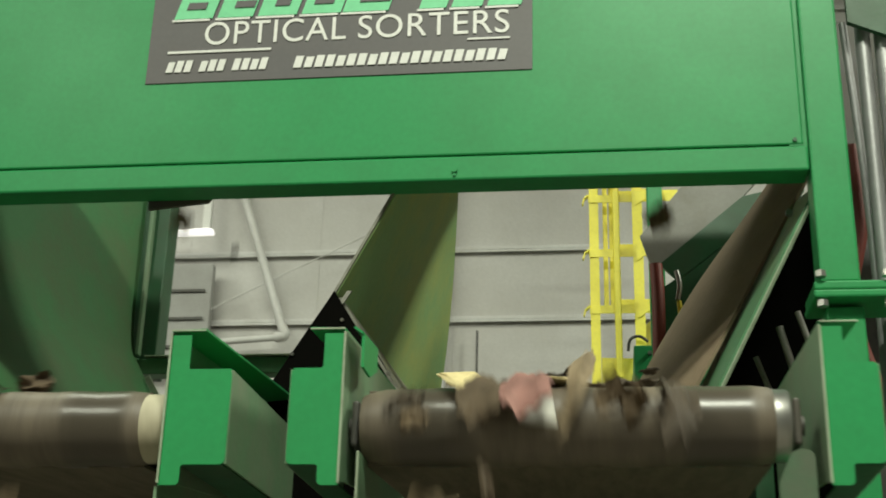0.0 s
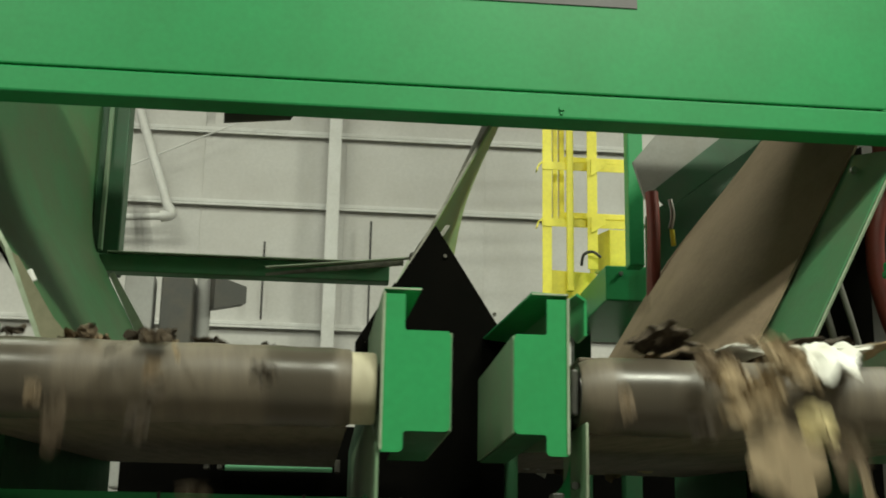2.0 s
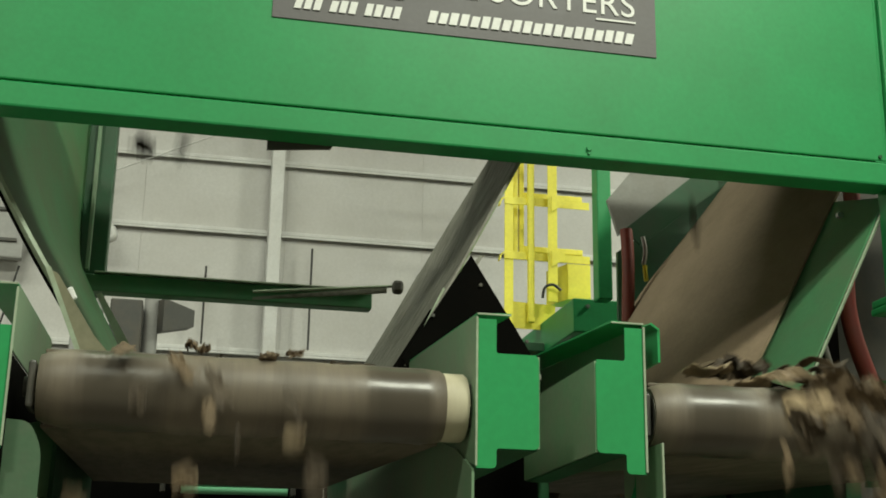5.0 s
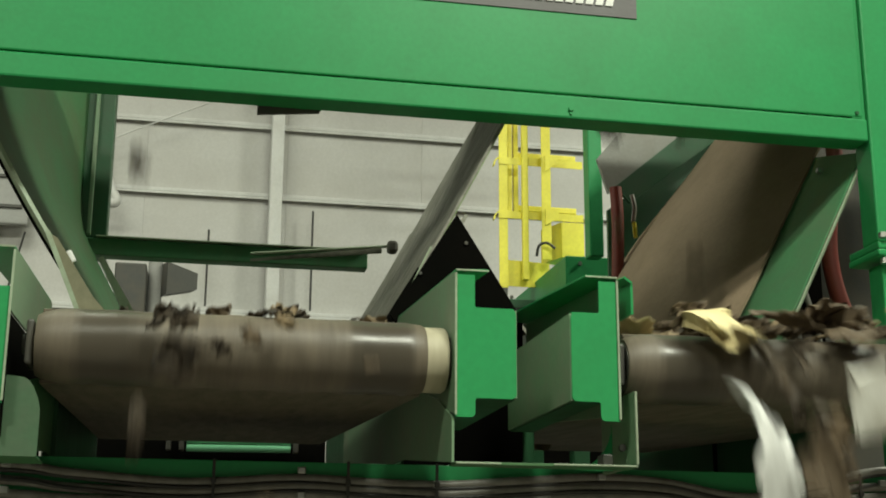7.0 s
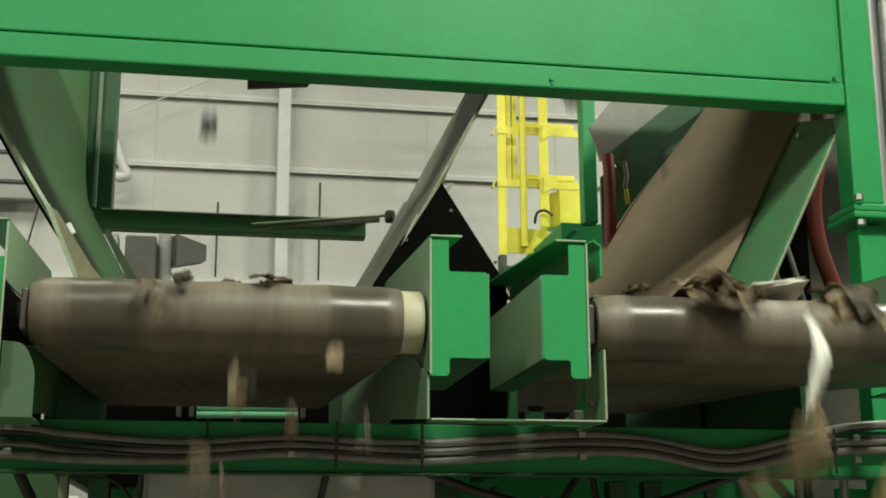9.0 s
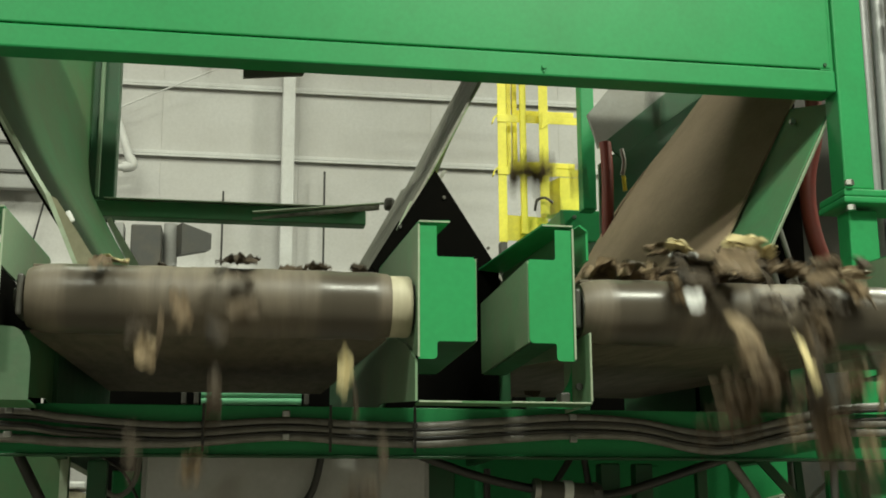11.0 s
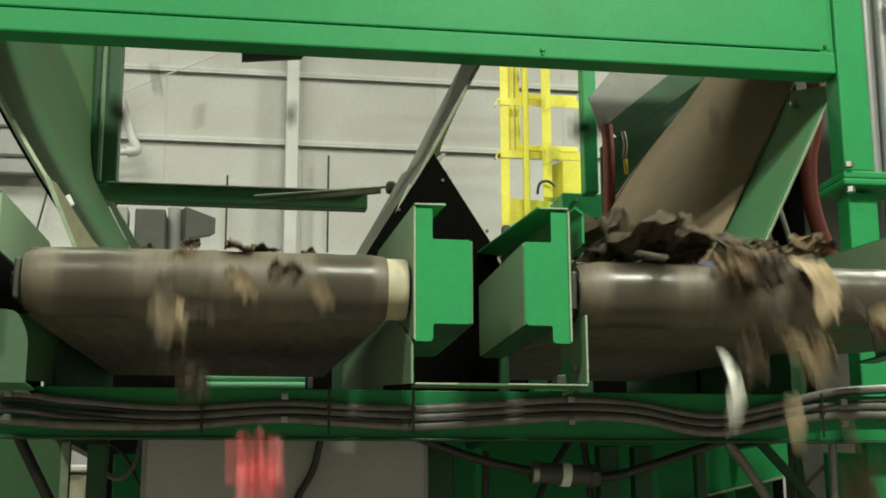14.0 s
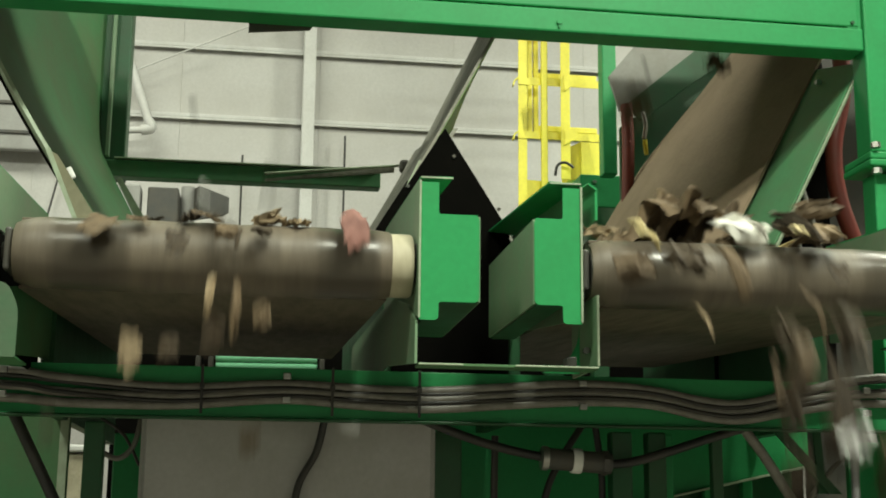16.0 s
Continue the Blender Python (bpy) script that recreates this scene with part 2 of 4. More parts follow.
def rounded(pts, radius, steps=4):
    """Outline (2D) with rounded corners; radius may be one number or one for each corner."""
    out = []
    k = len(pts)
    for i, p in enumerate(pts):
        r = radius[i] if isinstance(radius, (list, tuple)) else radius
        p, q, s = Vector(p), Vector(pts[i - 1]), Vector(pts[(i + 1) % k])
        a, b = (q - p), (s - p)
        r = min(r, a.length * 0.45, b.length * 0.45)
        if r < 1e-4:
            out.append(p)
            continue
        a, b = p + a.normalized() * r, p + b.normalized() * r
        for j in range(steps + 1):
            f = j / steps
            out.append(a * (1 - f) ** 2 + p * 2 * f * (1 - f) + b * f * f)
    return out


def front_plate(outline, y, thick):
    return sheet([(p[0], y + thick / 2, p[1]) for p in outline], thick)


def smooth_path(points, steps=6):
    pts = [Vector(p) for p in points]
    if len(pts) < 3:
        return pts
    out = []
    for i in range(len(pts) - 1):
        p0, p1, p2, p3 = pts[max(i - 1, 0)], pts[i], pts[i + 1], pts[min(i + 2, len(pts) - 1)]
        for j in range(steps):
            t = j / steps
            out.append(0.5 * (2 * p1 + (p2 - p0) * t + (2 * p0 - 5 * p1 + 4 * p2 - p3) * t * t + (3 * p1 - p0 - 3 * p2 + p3) * t ** 3))
    return out + [pts[-1]]


def tube(points, r, seg=10, steps=6):
    pts = smooth_path(points, steps)
    bm = bmesh.new()
    rings = []
    up = None
    for i, p in enumerate(pts):
        d = (pts[min(i + 1, len(pts) - 1)] - pts[max(i - 1, 0)]).normalized()
        if up is None:
            up = d.orthogonal().normalized()
        up = (up - d * up.dot(d)).normalized()
        side = d.cross(up)
        rings.append([bm.verts.new(p + (up * math.cos(a) + side * math.sin(a)) * r) for a in (2 * math.pi * k / seg for k in range(seg))])
    for a, b in zip(rings, rings[1:]):
        for k in range(seg):
            bm.faces.new((a[k], a[(k + 1) % seg], b[(k + 1) % seg], b[k]))
    bm.faces.new(rings[0][::-1]), bm.faces.new(rings[-1])
    return bm


def lathe_x(profile, seg=48):
    """Turn (x, radius) pairs round the x axis."""
    bm = bmesh.new()
    rings = [[bm.verts.new((x, r * math.cos(2 * math.pi * k / seg), r * math.sin(2 * math.pi * k / seg))) for k in range(seg)] for x, r in profile]
    for a, b in zip(rings, rings[1:]):
        for k in range(seg):
            bm.faces.new((a[k], a[(k + 1) % seg], b[(k + 1) % seg], b[k]))
    bm.faces.new(rings[0][::-1]), bm.faces.new(rings[-1])
    return bm


def chunk_like(x, y, z):
    bm = box(-0.009, 0.009, -0.006, 0.006, -0.02, 0.02, 0.005)
    bmesh.ops.rotate(bm, matrix=Matrix.Rotation(radians(-28), 3, "Y"), verts=bm.verts)
    bmesh.ops.translate(bm, vec=(x, y, z), verts=bm.verts)
    return bm


def bolt(x, y, z, r=0.012, axis="y"):
    bm = bmesh.new()
    bmesh.ops.create_cone(bm, cap_ends=True, segments=6, radius1=r, radius2=r * 0.92, depth=r * 1.1)
    if axis == "y":
        bmesh.ops.rotate(bm, matrix=Matrix.Rotation(radians(90), 3, "X"), verts=bm.verts)
    bmesh.ops.translate(bm, vec=(x, y, z), verts=bm.verts)
    return bm


# ---- the hall ----
floor = part("floor", box(-9, 9, -9, 9, -0.2, 0, 0), CONCRETE, label="dusty grey concrete hall floor", kind="structure", category="floor")
part("ceiling", box(-9, 9, -9, 9, 7.2, 7.4, 0), GREY_SHEET, label="dim grey sheet metal hall ceiling", kind="structure", category="ceiling")
WALL_Y = 7.7
wall_north = part("wall_north", box(-9, 9, WALL_Y + 0.06, WALL_Y + 0.26, 0, 7.2, 0), WALL, label="white sheet metal hall wall with girts", kind="structure", category="wall")
part("wall_south", box(-9, 9, -9.2, -9, 0, 7.2, 0), GREY_SHEET, label="grey sheet metal hall wall", kind="structure", category="wall")
part("wall_east", box(9, 9.2, -9, 9, 0, 7.2, 0), GREY_SHEET, label="grey sheet metal hall wall", kind="structure", category="wall")
part("wall_west", box(-9.2, -9, -9, 9, 0, 7.2, 0), GREY_SHEET, label="grey sheet metal hall wall", kind="structure", category="wall")
panel_mesh = mesh_of("wall_panel", box(-0.4446, 0.4446, WALL_Y + 0.045, WALL_Y + 0.058, 0.02, 7.18, 0.0008), WALL)
for i in range(20):
    p = new("wall_panel", panel_mesh)
    p.parent = wall_north
    p.location = (-8.5 + 0.89 * i, 0, 0)
for z in (0.9, 2.1, 3.265, 4.033, 4.508, 5.3, 6.2):
    part("girt", joined(box(-9, 9, WALL_Y + 0.008, WALL_Y + 0.043, z - 0.012, z + 0.012, 0.003), box(-9, 9, WALL_Y + 0.008, WALL_Y + 0.014, z - 0.028, z - 0.0125, 0.002)), WALL_TRIM, wall_north)
for x in (-7.0, -1.008, 4.9):
    part("column", box(x - 0.04, x + 0.04, WALL_Y - 0.10, WALL_Y + 0.03, 0, 7.2, 0.006), WALL_TRIM, wall_north, "white painted steel column")

# conduit drop, brace rods and a strip light on the far wall
conduit = thing("conduit_pipe", "white painted conduit slanting down the hall wall", "pipe")
part("pipe", tube([(-2.50, 7.60, 5.35), (-2.00, 7.60, 3.92)], 0.028), WALL_TRIM, conduit, smooth=40)
part("pipe", tube([(-2.04, 7.60, 3.885), (-2.45, 7.60, 3.86)], 0.022), WALL_TRIM, conduit, smooth=40)
part("elbow", tube([(-2.01, 7.60, 3.95), (-1.99, 7.60, 3.90), (-2.05, 7.60, 3.885)], 0.034), WALL_TRIM, conduit, smooth=40)
strip = thing("strip_light", "white strip light hanging by the hall wall", "lamp")
GLOW = bpy.data.materials.new("lamp_tube_glow")
GLOW.use_nodes = True
GLOW.node_tree.nodes["Principled BSDF"].inputs["Emission Color"].default_value = (1, 0.97, 0.9, 1)
GLOW.node_tree.nodes["Principled BSDF"].inputs["Emission Strength"].default_value = 1.2
part("tube", box(-3.05, -2.50, 7.50, 7.56, 4.575, 4.612, 0.01), GLOW, strip, "glowing white tube")
part("hanger", box(-2.575, -2.52, 7.51, 7.55, 4.614, 7.2, 0.005), WHITE, strip)
brace = thing("wall_brace", "grey steel brace rod crossing the hall wall", "brace")
part("rod", tube([(-2.75, 7.62, 3.97), (-1.25, 7.62, 4.70)], 0.005), WALL_TRIM, brace, smooth=40)
for x, dx, z0, z1 in ((-0.765, 0.0, 3.28, 3.93), (-1.415, 0.0, 3.28, 3.77), (-2.60, 0.082, 3.28, 3.69)):
    c = thing("hanging_cable", "thin black cable hanging in front of the wall", "cable")
    part("cable", tube([(x, 7.66, z0), (x + dx, 7.66, z1)], 0.007, 6), CABLE_BLACK, c)
vent = thing("wall_vent", "blue-grey louvred panel on the hall wall", "vent")
part("frame", box(-3.3, -2.50, 7.60, 7.66, 3.72, 4.40, 0.01), GREY_SHEET, vent)
for i in range(3):
    part("slat", box(-3.25, -2.54, 7.585, 7.597, 3.82 + 0.19 * i, 3.84 + 0.19 * i, 0.002), GREY_DARK, vent)

# ---- the sorter's frame and housing ----
FY = 3.30
sorter = thing("optical_sorter", "green painted steel optical sorter housing on tube frame", "sorting machine")
part("front_beam", box(-2.6, 0.629, FY, FY + 0.10, 3.006, 3.083, 0.007), GREEN, sorter)
part("front_panel", box(-2.6, 0.617, FY + 0.003, FY + 0.03, 3.088, 3.79, 0.005), GREEN, sorter, "glossy green sheet panel")
part("panel_backing", box(-2.6, 0.629, FY + 0.032, FY + 0.05, 3.084, 3.79, 0.0), BLACK, sorter)
part("slot_end", box(0.578, 0.617, FY + 0.004, FY + 0.03, 3.0835, 3.0875, 0.0), GREEN, sorter)
part("seam_strip", box(0.618, 0.631, FY + 0.016, FY + 0.031, 3.084, 3.79, 0.001), GREEN, sorter)
part("front_post", box(0.632, 0.738, FY - 0.002, FY + 0.10, 2.670, 3.79, 0.007), GREEN, sorter)
part("lower_post", box(0.640, 0.742, FY + 0.004, FY + 0.09, 0.0, 2.600, 0.006), GREEN, sorter)
part("flange", joined(box(0.605, 0.90, FY - 0.045, FY + 0.15, 2.612, 2.634, 0.006), box(0.608, 0.897, FY - 0.042, FY + 0.147, 2.6345, 2.660, 0.006)), GREEN, sorter, "bolted green joint flange")
for bx, by in ((0.80, -0.045), (0.88, 0.02), (0.625, -0.045)):
    part("bolt", bolt(bx, FY + by, 2.677, 0.016, "z"), STEEL, sorter)
    part("bolt", bolt(bx, FY + by, 2.593, 0.016, "z"), STEEL, sorter)
part("bolt", bolt(-0.379, FY - 0.003, 3.036, 0.009), GREEN, sorter)
part("bolt", bolt(-0.379, FY - 0.002, 3.022, 0.005), GREEN, sorter)
for x, z in ((0.594, 3.101),):
    part("bolt", bolt(x, FY + 0.001, z, 0.007), GREEN_DARK, sorter)
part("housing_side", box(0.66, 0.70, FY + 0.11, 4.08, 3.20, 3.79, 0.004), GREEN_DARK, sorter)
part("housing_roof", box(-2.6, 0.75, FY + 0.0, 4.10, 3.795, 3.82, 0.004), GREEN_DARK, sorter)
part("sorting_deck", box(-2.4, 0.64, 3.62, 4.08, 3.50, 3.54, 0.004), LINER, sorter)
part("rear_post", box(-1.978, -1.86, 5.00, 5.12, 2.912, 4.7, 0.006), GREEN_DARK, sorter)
part("post_flange", box(-1.938, -1.922, 4.96, 4.995, 2.99, 4.3, 0.003), GREEN_GREY, sorter)
part("rear_post", box(0.230, 0.295, 5.02, 5.10, 3.03, 4.7, 0.006), GREEN, sorter)
part("rear_beam", box(-1.95, -0.773, 4.99, 5.07, 2.911, 2.982, 0.005), SKIRT, sorter)
# pale strip paints light from above along the beam's top edge
part("beam_lip", box(-1.90, -0.775, 4.975, 5.03, 2.985, 2.991, 0.001), EDGE, sorter)
part("overhead_plate", sheet([(-1.338, 3.412, 2.984), (-1.338, 3.412, 3.06), (-1.11, 3.412, 3.06), (-1.15, 3.412, 3.003)], 0.012), GREY_DARK, sorter)
part("damper_rod", tube([(-1.27, 4.93, 2.935), (-0.69, 4.93, 2.998)], 0.006), EDGE, sorter, smooth=40)
part("damper_blade", sheet([(-1.27, 4.945, 2.905), (-0.72, 4.945, 2.97), (-0.72, 4.945, 2.995), (-1.27, 4.945, 2.915)], 0.008), LINER, sorter)
part("damper_knob", box(-0.70, -0.655, 4.90, 4.95, 2.965, 3.02, 0.014), GREY_DARK, sorter)

# sign on the front panel
sign = thing("sign_board", "dark grey vinyl sign with white and green print", "sign")
SX0, SX1, SZ0, SZ1 = -1.352, -0.152, 3.362, 3.77
part("backing", sheet([(SX0, FY + 0.001, SZ0), (SX1, FY + 0.001, SZ0), (SX1, FY + 0.001, SZ1), (SX0, FY + 0.001, SZ1)], 0.004), SIGN_GREY, sign)


def word(body, x0, x1, z, high):
    text = bpy.data.curves.new("lettering", "FONT")
    text.body, text.size, text.extrude, text.space_character = body, high, 0.0015, 1.06
    shape = new("lettering_shape", text)
    bpy.context.view_layer.update()
    me = bpy.data.meshes.new_from_object(shape.evaluated_get(bpy.context.evaluated_depsgraph_get()))
    bpy.data.objects.remove(shape)
    me.materials.clear()
    me.materials.append(WHITE)
    wide = max(v.co.x for v in me.vertices)
    ob = new("lettering", me)
    ob.parent = sign
    ob.matrix_basis = Matrix.Translation((x0, FY - 0.003, z)) @ Matrix.Rotation(radians(90), 4, "X") @ Matrix.Diagonal(((x1 - x0) / wide, 0.86, 1, 1))
    tagged(ob, "white word on the sign")


word("OPTICAL", -1.180, -0.726, 3.49, 0.135)
word("SORTERS", -0.692, -0.222, 3.49, 0.135)


def slant(x0, x1, z0, z1, lean, y):
    return sheet([(x0, y, z0), (x1, y, z0), (x1 + lean, y, z1), (x0 + lean, y, z1)], 0.003)


def emblem():
    # green slanted shapes standing for the maker's mark
    spans = ((-1.28, -1.16), (-1.14, -1.03), (-1.01, -0.89), (-0.87, -0.75), (-0.74, -0.60), (-0.50, -0.42), (-0.40, -0.31), (-0.29, -0.19))
    for k, (x0, x1) in enumerate(spans):
        part("emblem_block", slant(x0, x1 + 0.004, 3.585, 3.745, 0.045, FY - 0.004), SIGN_GREEN, sign, "light green print")
        part("emblem_shadow", slant(x0 - 0.006, x1 - 0.004, 3.576, 3.583, 0.0, FY - 0.004), WHITE, sign, "white outline")
        for z0, high in ((3.617, 0.024), (3.672, 0.026)):
            lean = 0.28 * (z0 - 3.585)
            part("emblem_notch", slant(x0 + lean + (0.045 if k % 3 else 0.03), x1 + lean - (0.0 if k % 3 == 1 else 0.028), z0, z0 + high, 0.28 * high, FY - 0.0075), SIGN_GREY, sign, "dark gap in the print")


emblem()
def print_run(x0, x1, groups):
    """A line of small slanted white bars, one for each character, in groups."""
    total = sum(groups) + 0.7 * (len(groups) - 1)
    step, x = (x1 - x0) / total, x0
    for g in groups:
        for k in range(g):
            high = 3.436 - 0.004 * ((k * 7 + g) % 3 == 0)
            part("print_bar", slant(x, x + step * 0.74, 3.396, high, 0.009, FY - 0.004), WHITE, sign)
            x += step
        x += step * 0.7


print_run(-1.29, -0.965, (3, 3, 4))
print_run(-0.885, -0.225, (20,))
part("print_bar", slant(-1.29, -0.96, 3.462, 3.470, 0.002, FY - 0.004), WHITE, sign)
part("print_bar", slant(-0.35, -0.22, 3.468, 3.474, 0.002, FY - 0.004), WHITE, sign)

# ---- divider, flank plates and chutes under the housing ----
divider = thing("divider", "black inverted-V divider between the two belts", "divider")
part("front_plate", sheet([(-0.728, 3.36, 2.69), (-0.925, 3.36, 2.37), (-0.88, 3.36, 2.30), (-0.88, 3.36, 1.80), (-0.53, 3.36, 1.80), (-0.53, 3.36, 2.30), (-0.525, 3.36, 2.37)], 0.012), BLACK, divider)
part("side_fin", sheet([(-0.64, 3.42, 2.50), (-0.615, 3.42, 2.535), (-0.51, 3.42, 2.36), (-0.51, 3.42, 2.30), (-0.64, 3.42, 2.30)], 0.012), BLACK, divider)
part("side_fin", sheet([(-0.81, 3.42, 2.50), (-0.835, 3.42, 2.535), (-0.94, 3.42, 2.36), (-0.94, 3.42, 2.30), (-0.81, 3.42, 2.30)], 0.012), BLACK, divider)
for bx, bz in ((-0.70, 2.60), (-0.56, 2.44), (-0.84, 2.50)):
    part("bolt", bolt(bx, 3.35, bz, 0.006), GREY_DARK, divider)
FLANK_FRONT = [(-0.90, 3.385, 2.37), (-0.725, 3.385, 2.70), (-0.569, 3.385, 3.00), (-0.413, 3.40, 3.30)]
UNDER_FRONT = [(-0.817, 3.395, 2.53), (-0.745, 3.395, 2.67), (-0.589, 3.395, 2.97), (-0.433, 3.40, 3.27)]
UNDER_BACK = [(-0.60, 4.65, 2.70), (-0.57, 4.60, 2.87), (-0.53, 4.45, 3.11), (-0.455, 3.95, 3.28)]
FLANK_BACK = [(-0.86, 4.85, 2.50), (-0.762, 4.72, 2.72), (-0.628, 4.38, 3.00), (-0.482, 3.90, 3.29)]


def moved(points, dx, dz):
    return [(x + dx, y, z + dz) for x, y, z in points]


part("flank_plate", loft(moved(FLANK_FRONT, -0.006, 0.004), moved(FLANK_BACK, -0.006, 0.004), 0.008), LINER, divider, "scuffed grey steel flank plate", 50)
part("flank_underside", loft(UNDER_FRONT, moved(UNDER_BACK, 0.006, -0.004), 0.008, 12, 5), OLIVE, divider, "dusty green underside", 50)
part("liner", loft([(-0.935, 3.42, 2.345), (-0.84, 3.42, 2.505), (-0.74, 3.42, 2.685)], [(-0.895, 4.3, 2.53), (-0.80, 4.3, 2.70), (-0.705, 4.3, 2.88)], 0.012), LINER, divider, "scuffed steel liner", 50)
part("liner_tear", sheet([(-0.86, 3.41, 2.47), (-0.80, 3.41, 2.60), (-0.79, 3.41, 2.59), (-0.845, 3.41, 2.46)], 0.01), EDGE, divider)
part("flank_edge", sheet([(-0.915, 3.388, 2.355), (-0.697, 3.388, 2.700), (-0.683, 3.388, 2.700), (-0.893, 3.388, 2.355)], 0.008), LINER, divider)
part("right_flank", sheet([(-0.722, 3.40, 2.685), (-0.722, 5.05, 2.80), (-0.50, 5.05, 2.36), (-0.50, 3.40, 2.34)], 0.008), LINER, divider)


CH_FRONT = [(-2.62, 3.60, 3.85), (-2.28, 3.60, 3.20), (-2.105, 3.60, 2.885), (-1.98, 3.60, 2.675), (-1.85, 3.60, 2.475), (-1.74, 3.60, 2.30)]
CH_REAR = [(-1.972, 4.99, 3.98), (-1.972, 4.99, 3.30), (-1.96, 4.99, 3.05), (-1.91, 4.99, 2.92), (-1.79, 4.99, 2.70), (-1.69, 4.99, 2.50)]
left_chute = thing("side_chute", "dusty green curved chute sheet beside the belt", "chute")
part("plate", loft(CH_FRONT, CH_REAR, 0.006, 14), GREEN_DULL, left_chute, smooth=50)
# second sheet in black: the shade beneath the chute, put into colour
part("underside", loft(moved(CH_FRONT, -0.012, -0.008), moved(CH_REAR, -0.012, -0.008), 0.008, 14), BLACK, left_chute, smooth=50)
part("rim", loft(moved(CH_FRONT, -0.004, 0.0), [(x + 0.004, y - 0.03, z + 0.006) for x, y, z in CH_FRONT], 0.012, 2), EDGE, left_chute, "scuffed pale rim", 50)
part("front_flap", sheet([(-1.935, 3.552, 2.615), (-1.905, 3.552, 2.60), (-1.79, 3.552, 2.425), (-1.685, 3.552, 2.31), (-1.70, 3.552, 2.25), (-1.775, 3.552, 2.25), (-1.865, 3.552, 2.44)], 0.008), DUSTY, left_chute, "dusty olive flap")
part("flap_rim", sheet([(-1.942, 3.545, 2.615), (-1.928, 3.545, 2.62), (-1.768, 3.545, 2.25), (-1.782, 3.545, 2.25)], 0.008), EDGE, left_chute, "scuffed pale rim")
part("rear_strip", sheet([(-1.885, 4.97, 2.89), (-1.865, 4.97, 2.90), (-1.65, 4.97, 2.55), (-1.69, 4.97, 2.52)], 0.01), EDGE, left_chute)
part("tape", chunk_like(-1.862, 3.555, 2.545), WHITE, left_chute, "white tape scrap")

right_chute = thing("side_chute", "dust-caked brown steel chute plate sloping to the belt", "chute")
R_FRONT = [(0.20, 3.68, 2.30), (0.34, 3.68, 2.53), (0.45, 3.69, 2.73), (0.56, 3.70, 2.93), (0.66, 3.70, 3.11), (0.72, 3.70, 3.22)]
R_REAR = [(0.08, 4.8, 2.58), (0.165, 4.8, 2.72), (0.255, 4.8, 2.87), (0.39, 4.8, 3.07), (0.63, 4.8, 3.37), (0.80, 4.8, 3.60)]
part("plate", loft(R_FRONT, R_REAR, 0.010, 16, 4, 0.085), CHUTE, right_chute, smooth=50)
part("front_skirt", sheet([(0.325, 3.40, 2.35), (0.660, 3.40, 3.001), (0.640, 3.95, 3.15), (0.330, 3.95, 2.52)], 0.006), SKIRT, right_chute, "scuffed green sheet skirt")
part("bolt", bolt(0.606, 3.60, 3.0, 0.012), STEEL, right_chute)
part("skirt_edge", sheet([(0.331, 3.392, 2.35), (0.664, 3.392, 2.999), (0.672, 3.398, 2.999), (0.339, 3.398, 2.35)], 0.006), EDGE, right_chute)
part("back_rib", sheet([(0.26, 4.87, 2.85), (0.262, 4.87, 3.20), (0.36, 4.87, 3.27), (0.80, 4.87, 3.72), (0.86, 4.87, 3.62), (0.42, 4.87, 3.02)], 0.02), GREEN_DARK, right_chute)
# black sheet added to fill the shaded space behind the chute
part("back_dark_sheet", sheet([(0.42, 4.2, 2.0), (0.42, 4.2, 2.75), (0.75, 4.2, 3.25), (0.90, 4.2, 3.30), (0.90, 4.2, 2.0)], 0.01), BLACK, right_chute)
hood = thing("grey_hood", "flat grey sheet metal hood under the housing", "hood")
part("hood_sheet", sheet([(0.19, 4.78, 3.40), (0.237, 4.78, 3.245), (0.55, 4.78, 3.505), (0.75, 4.78, 3.72), (0.45, 4.78, 3.72)], 0.02), HOOD_GREY, hood)
part("hood_flange", sheet([(0.262, 4.765, 3.272), (0.330, 4.765, 3.205), (0.86, 4.765, 3.615), (0.60, 4.765, 3.555)], 0.02), GREEN_DARK, hood)

# ---- conveyors ----
RY, RZ, RR = 2.62, 2.110, 0.085
SPEED = 1.2


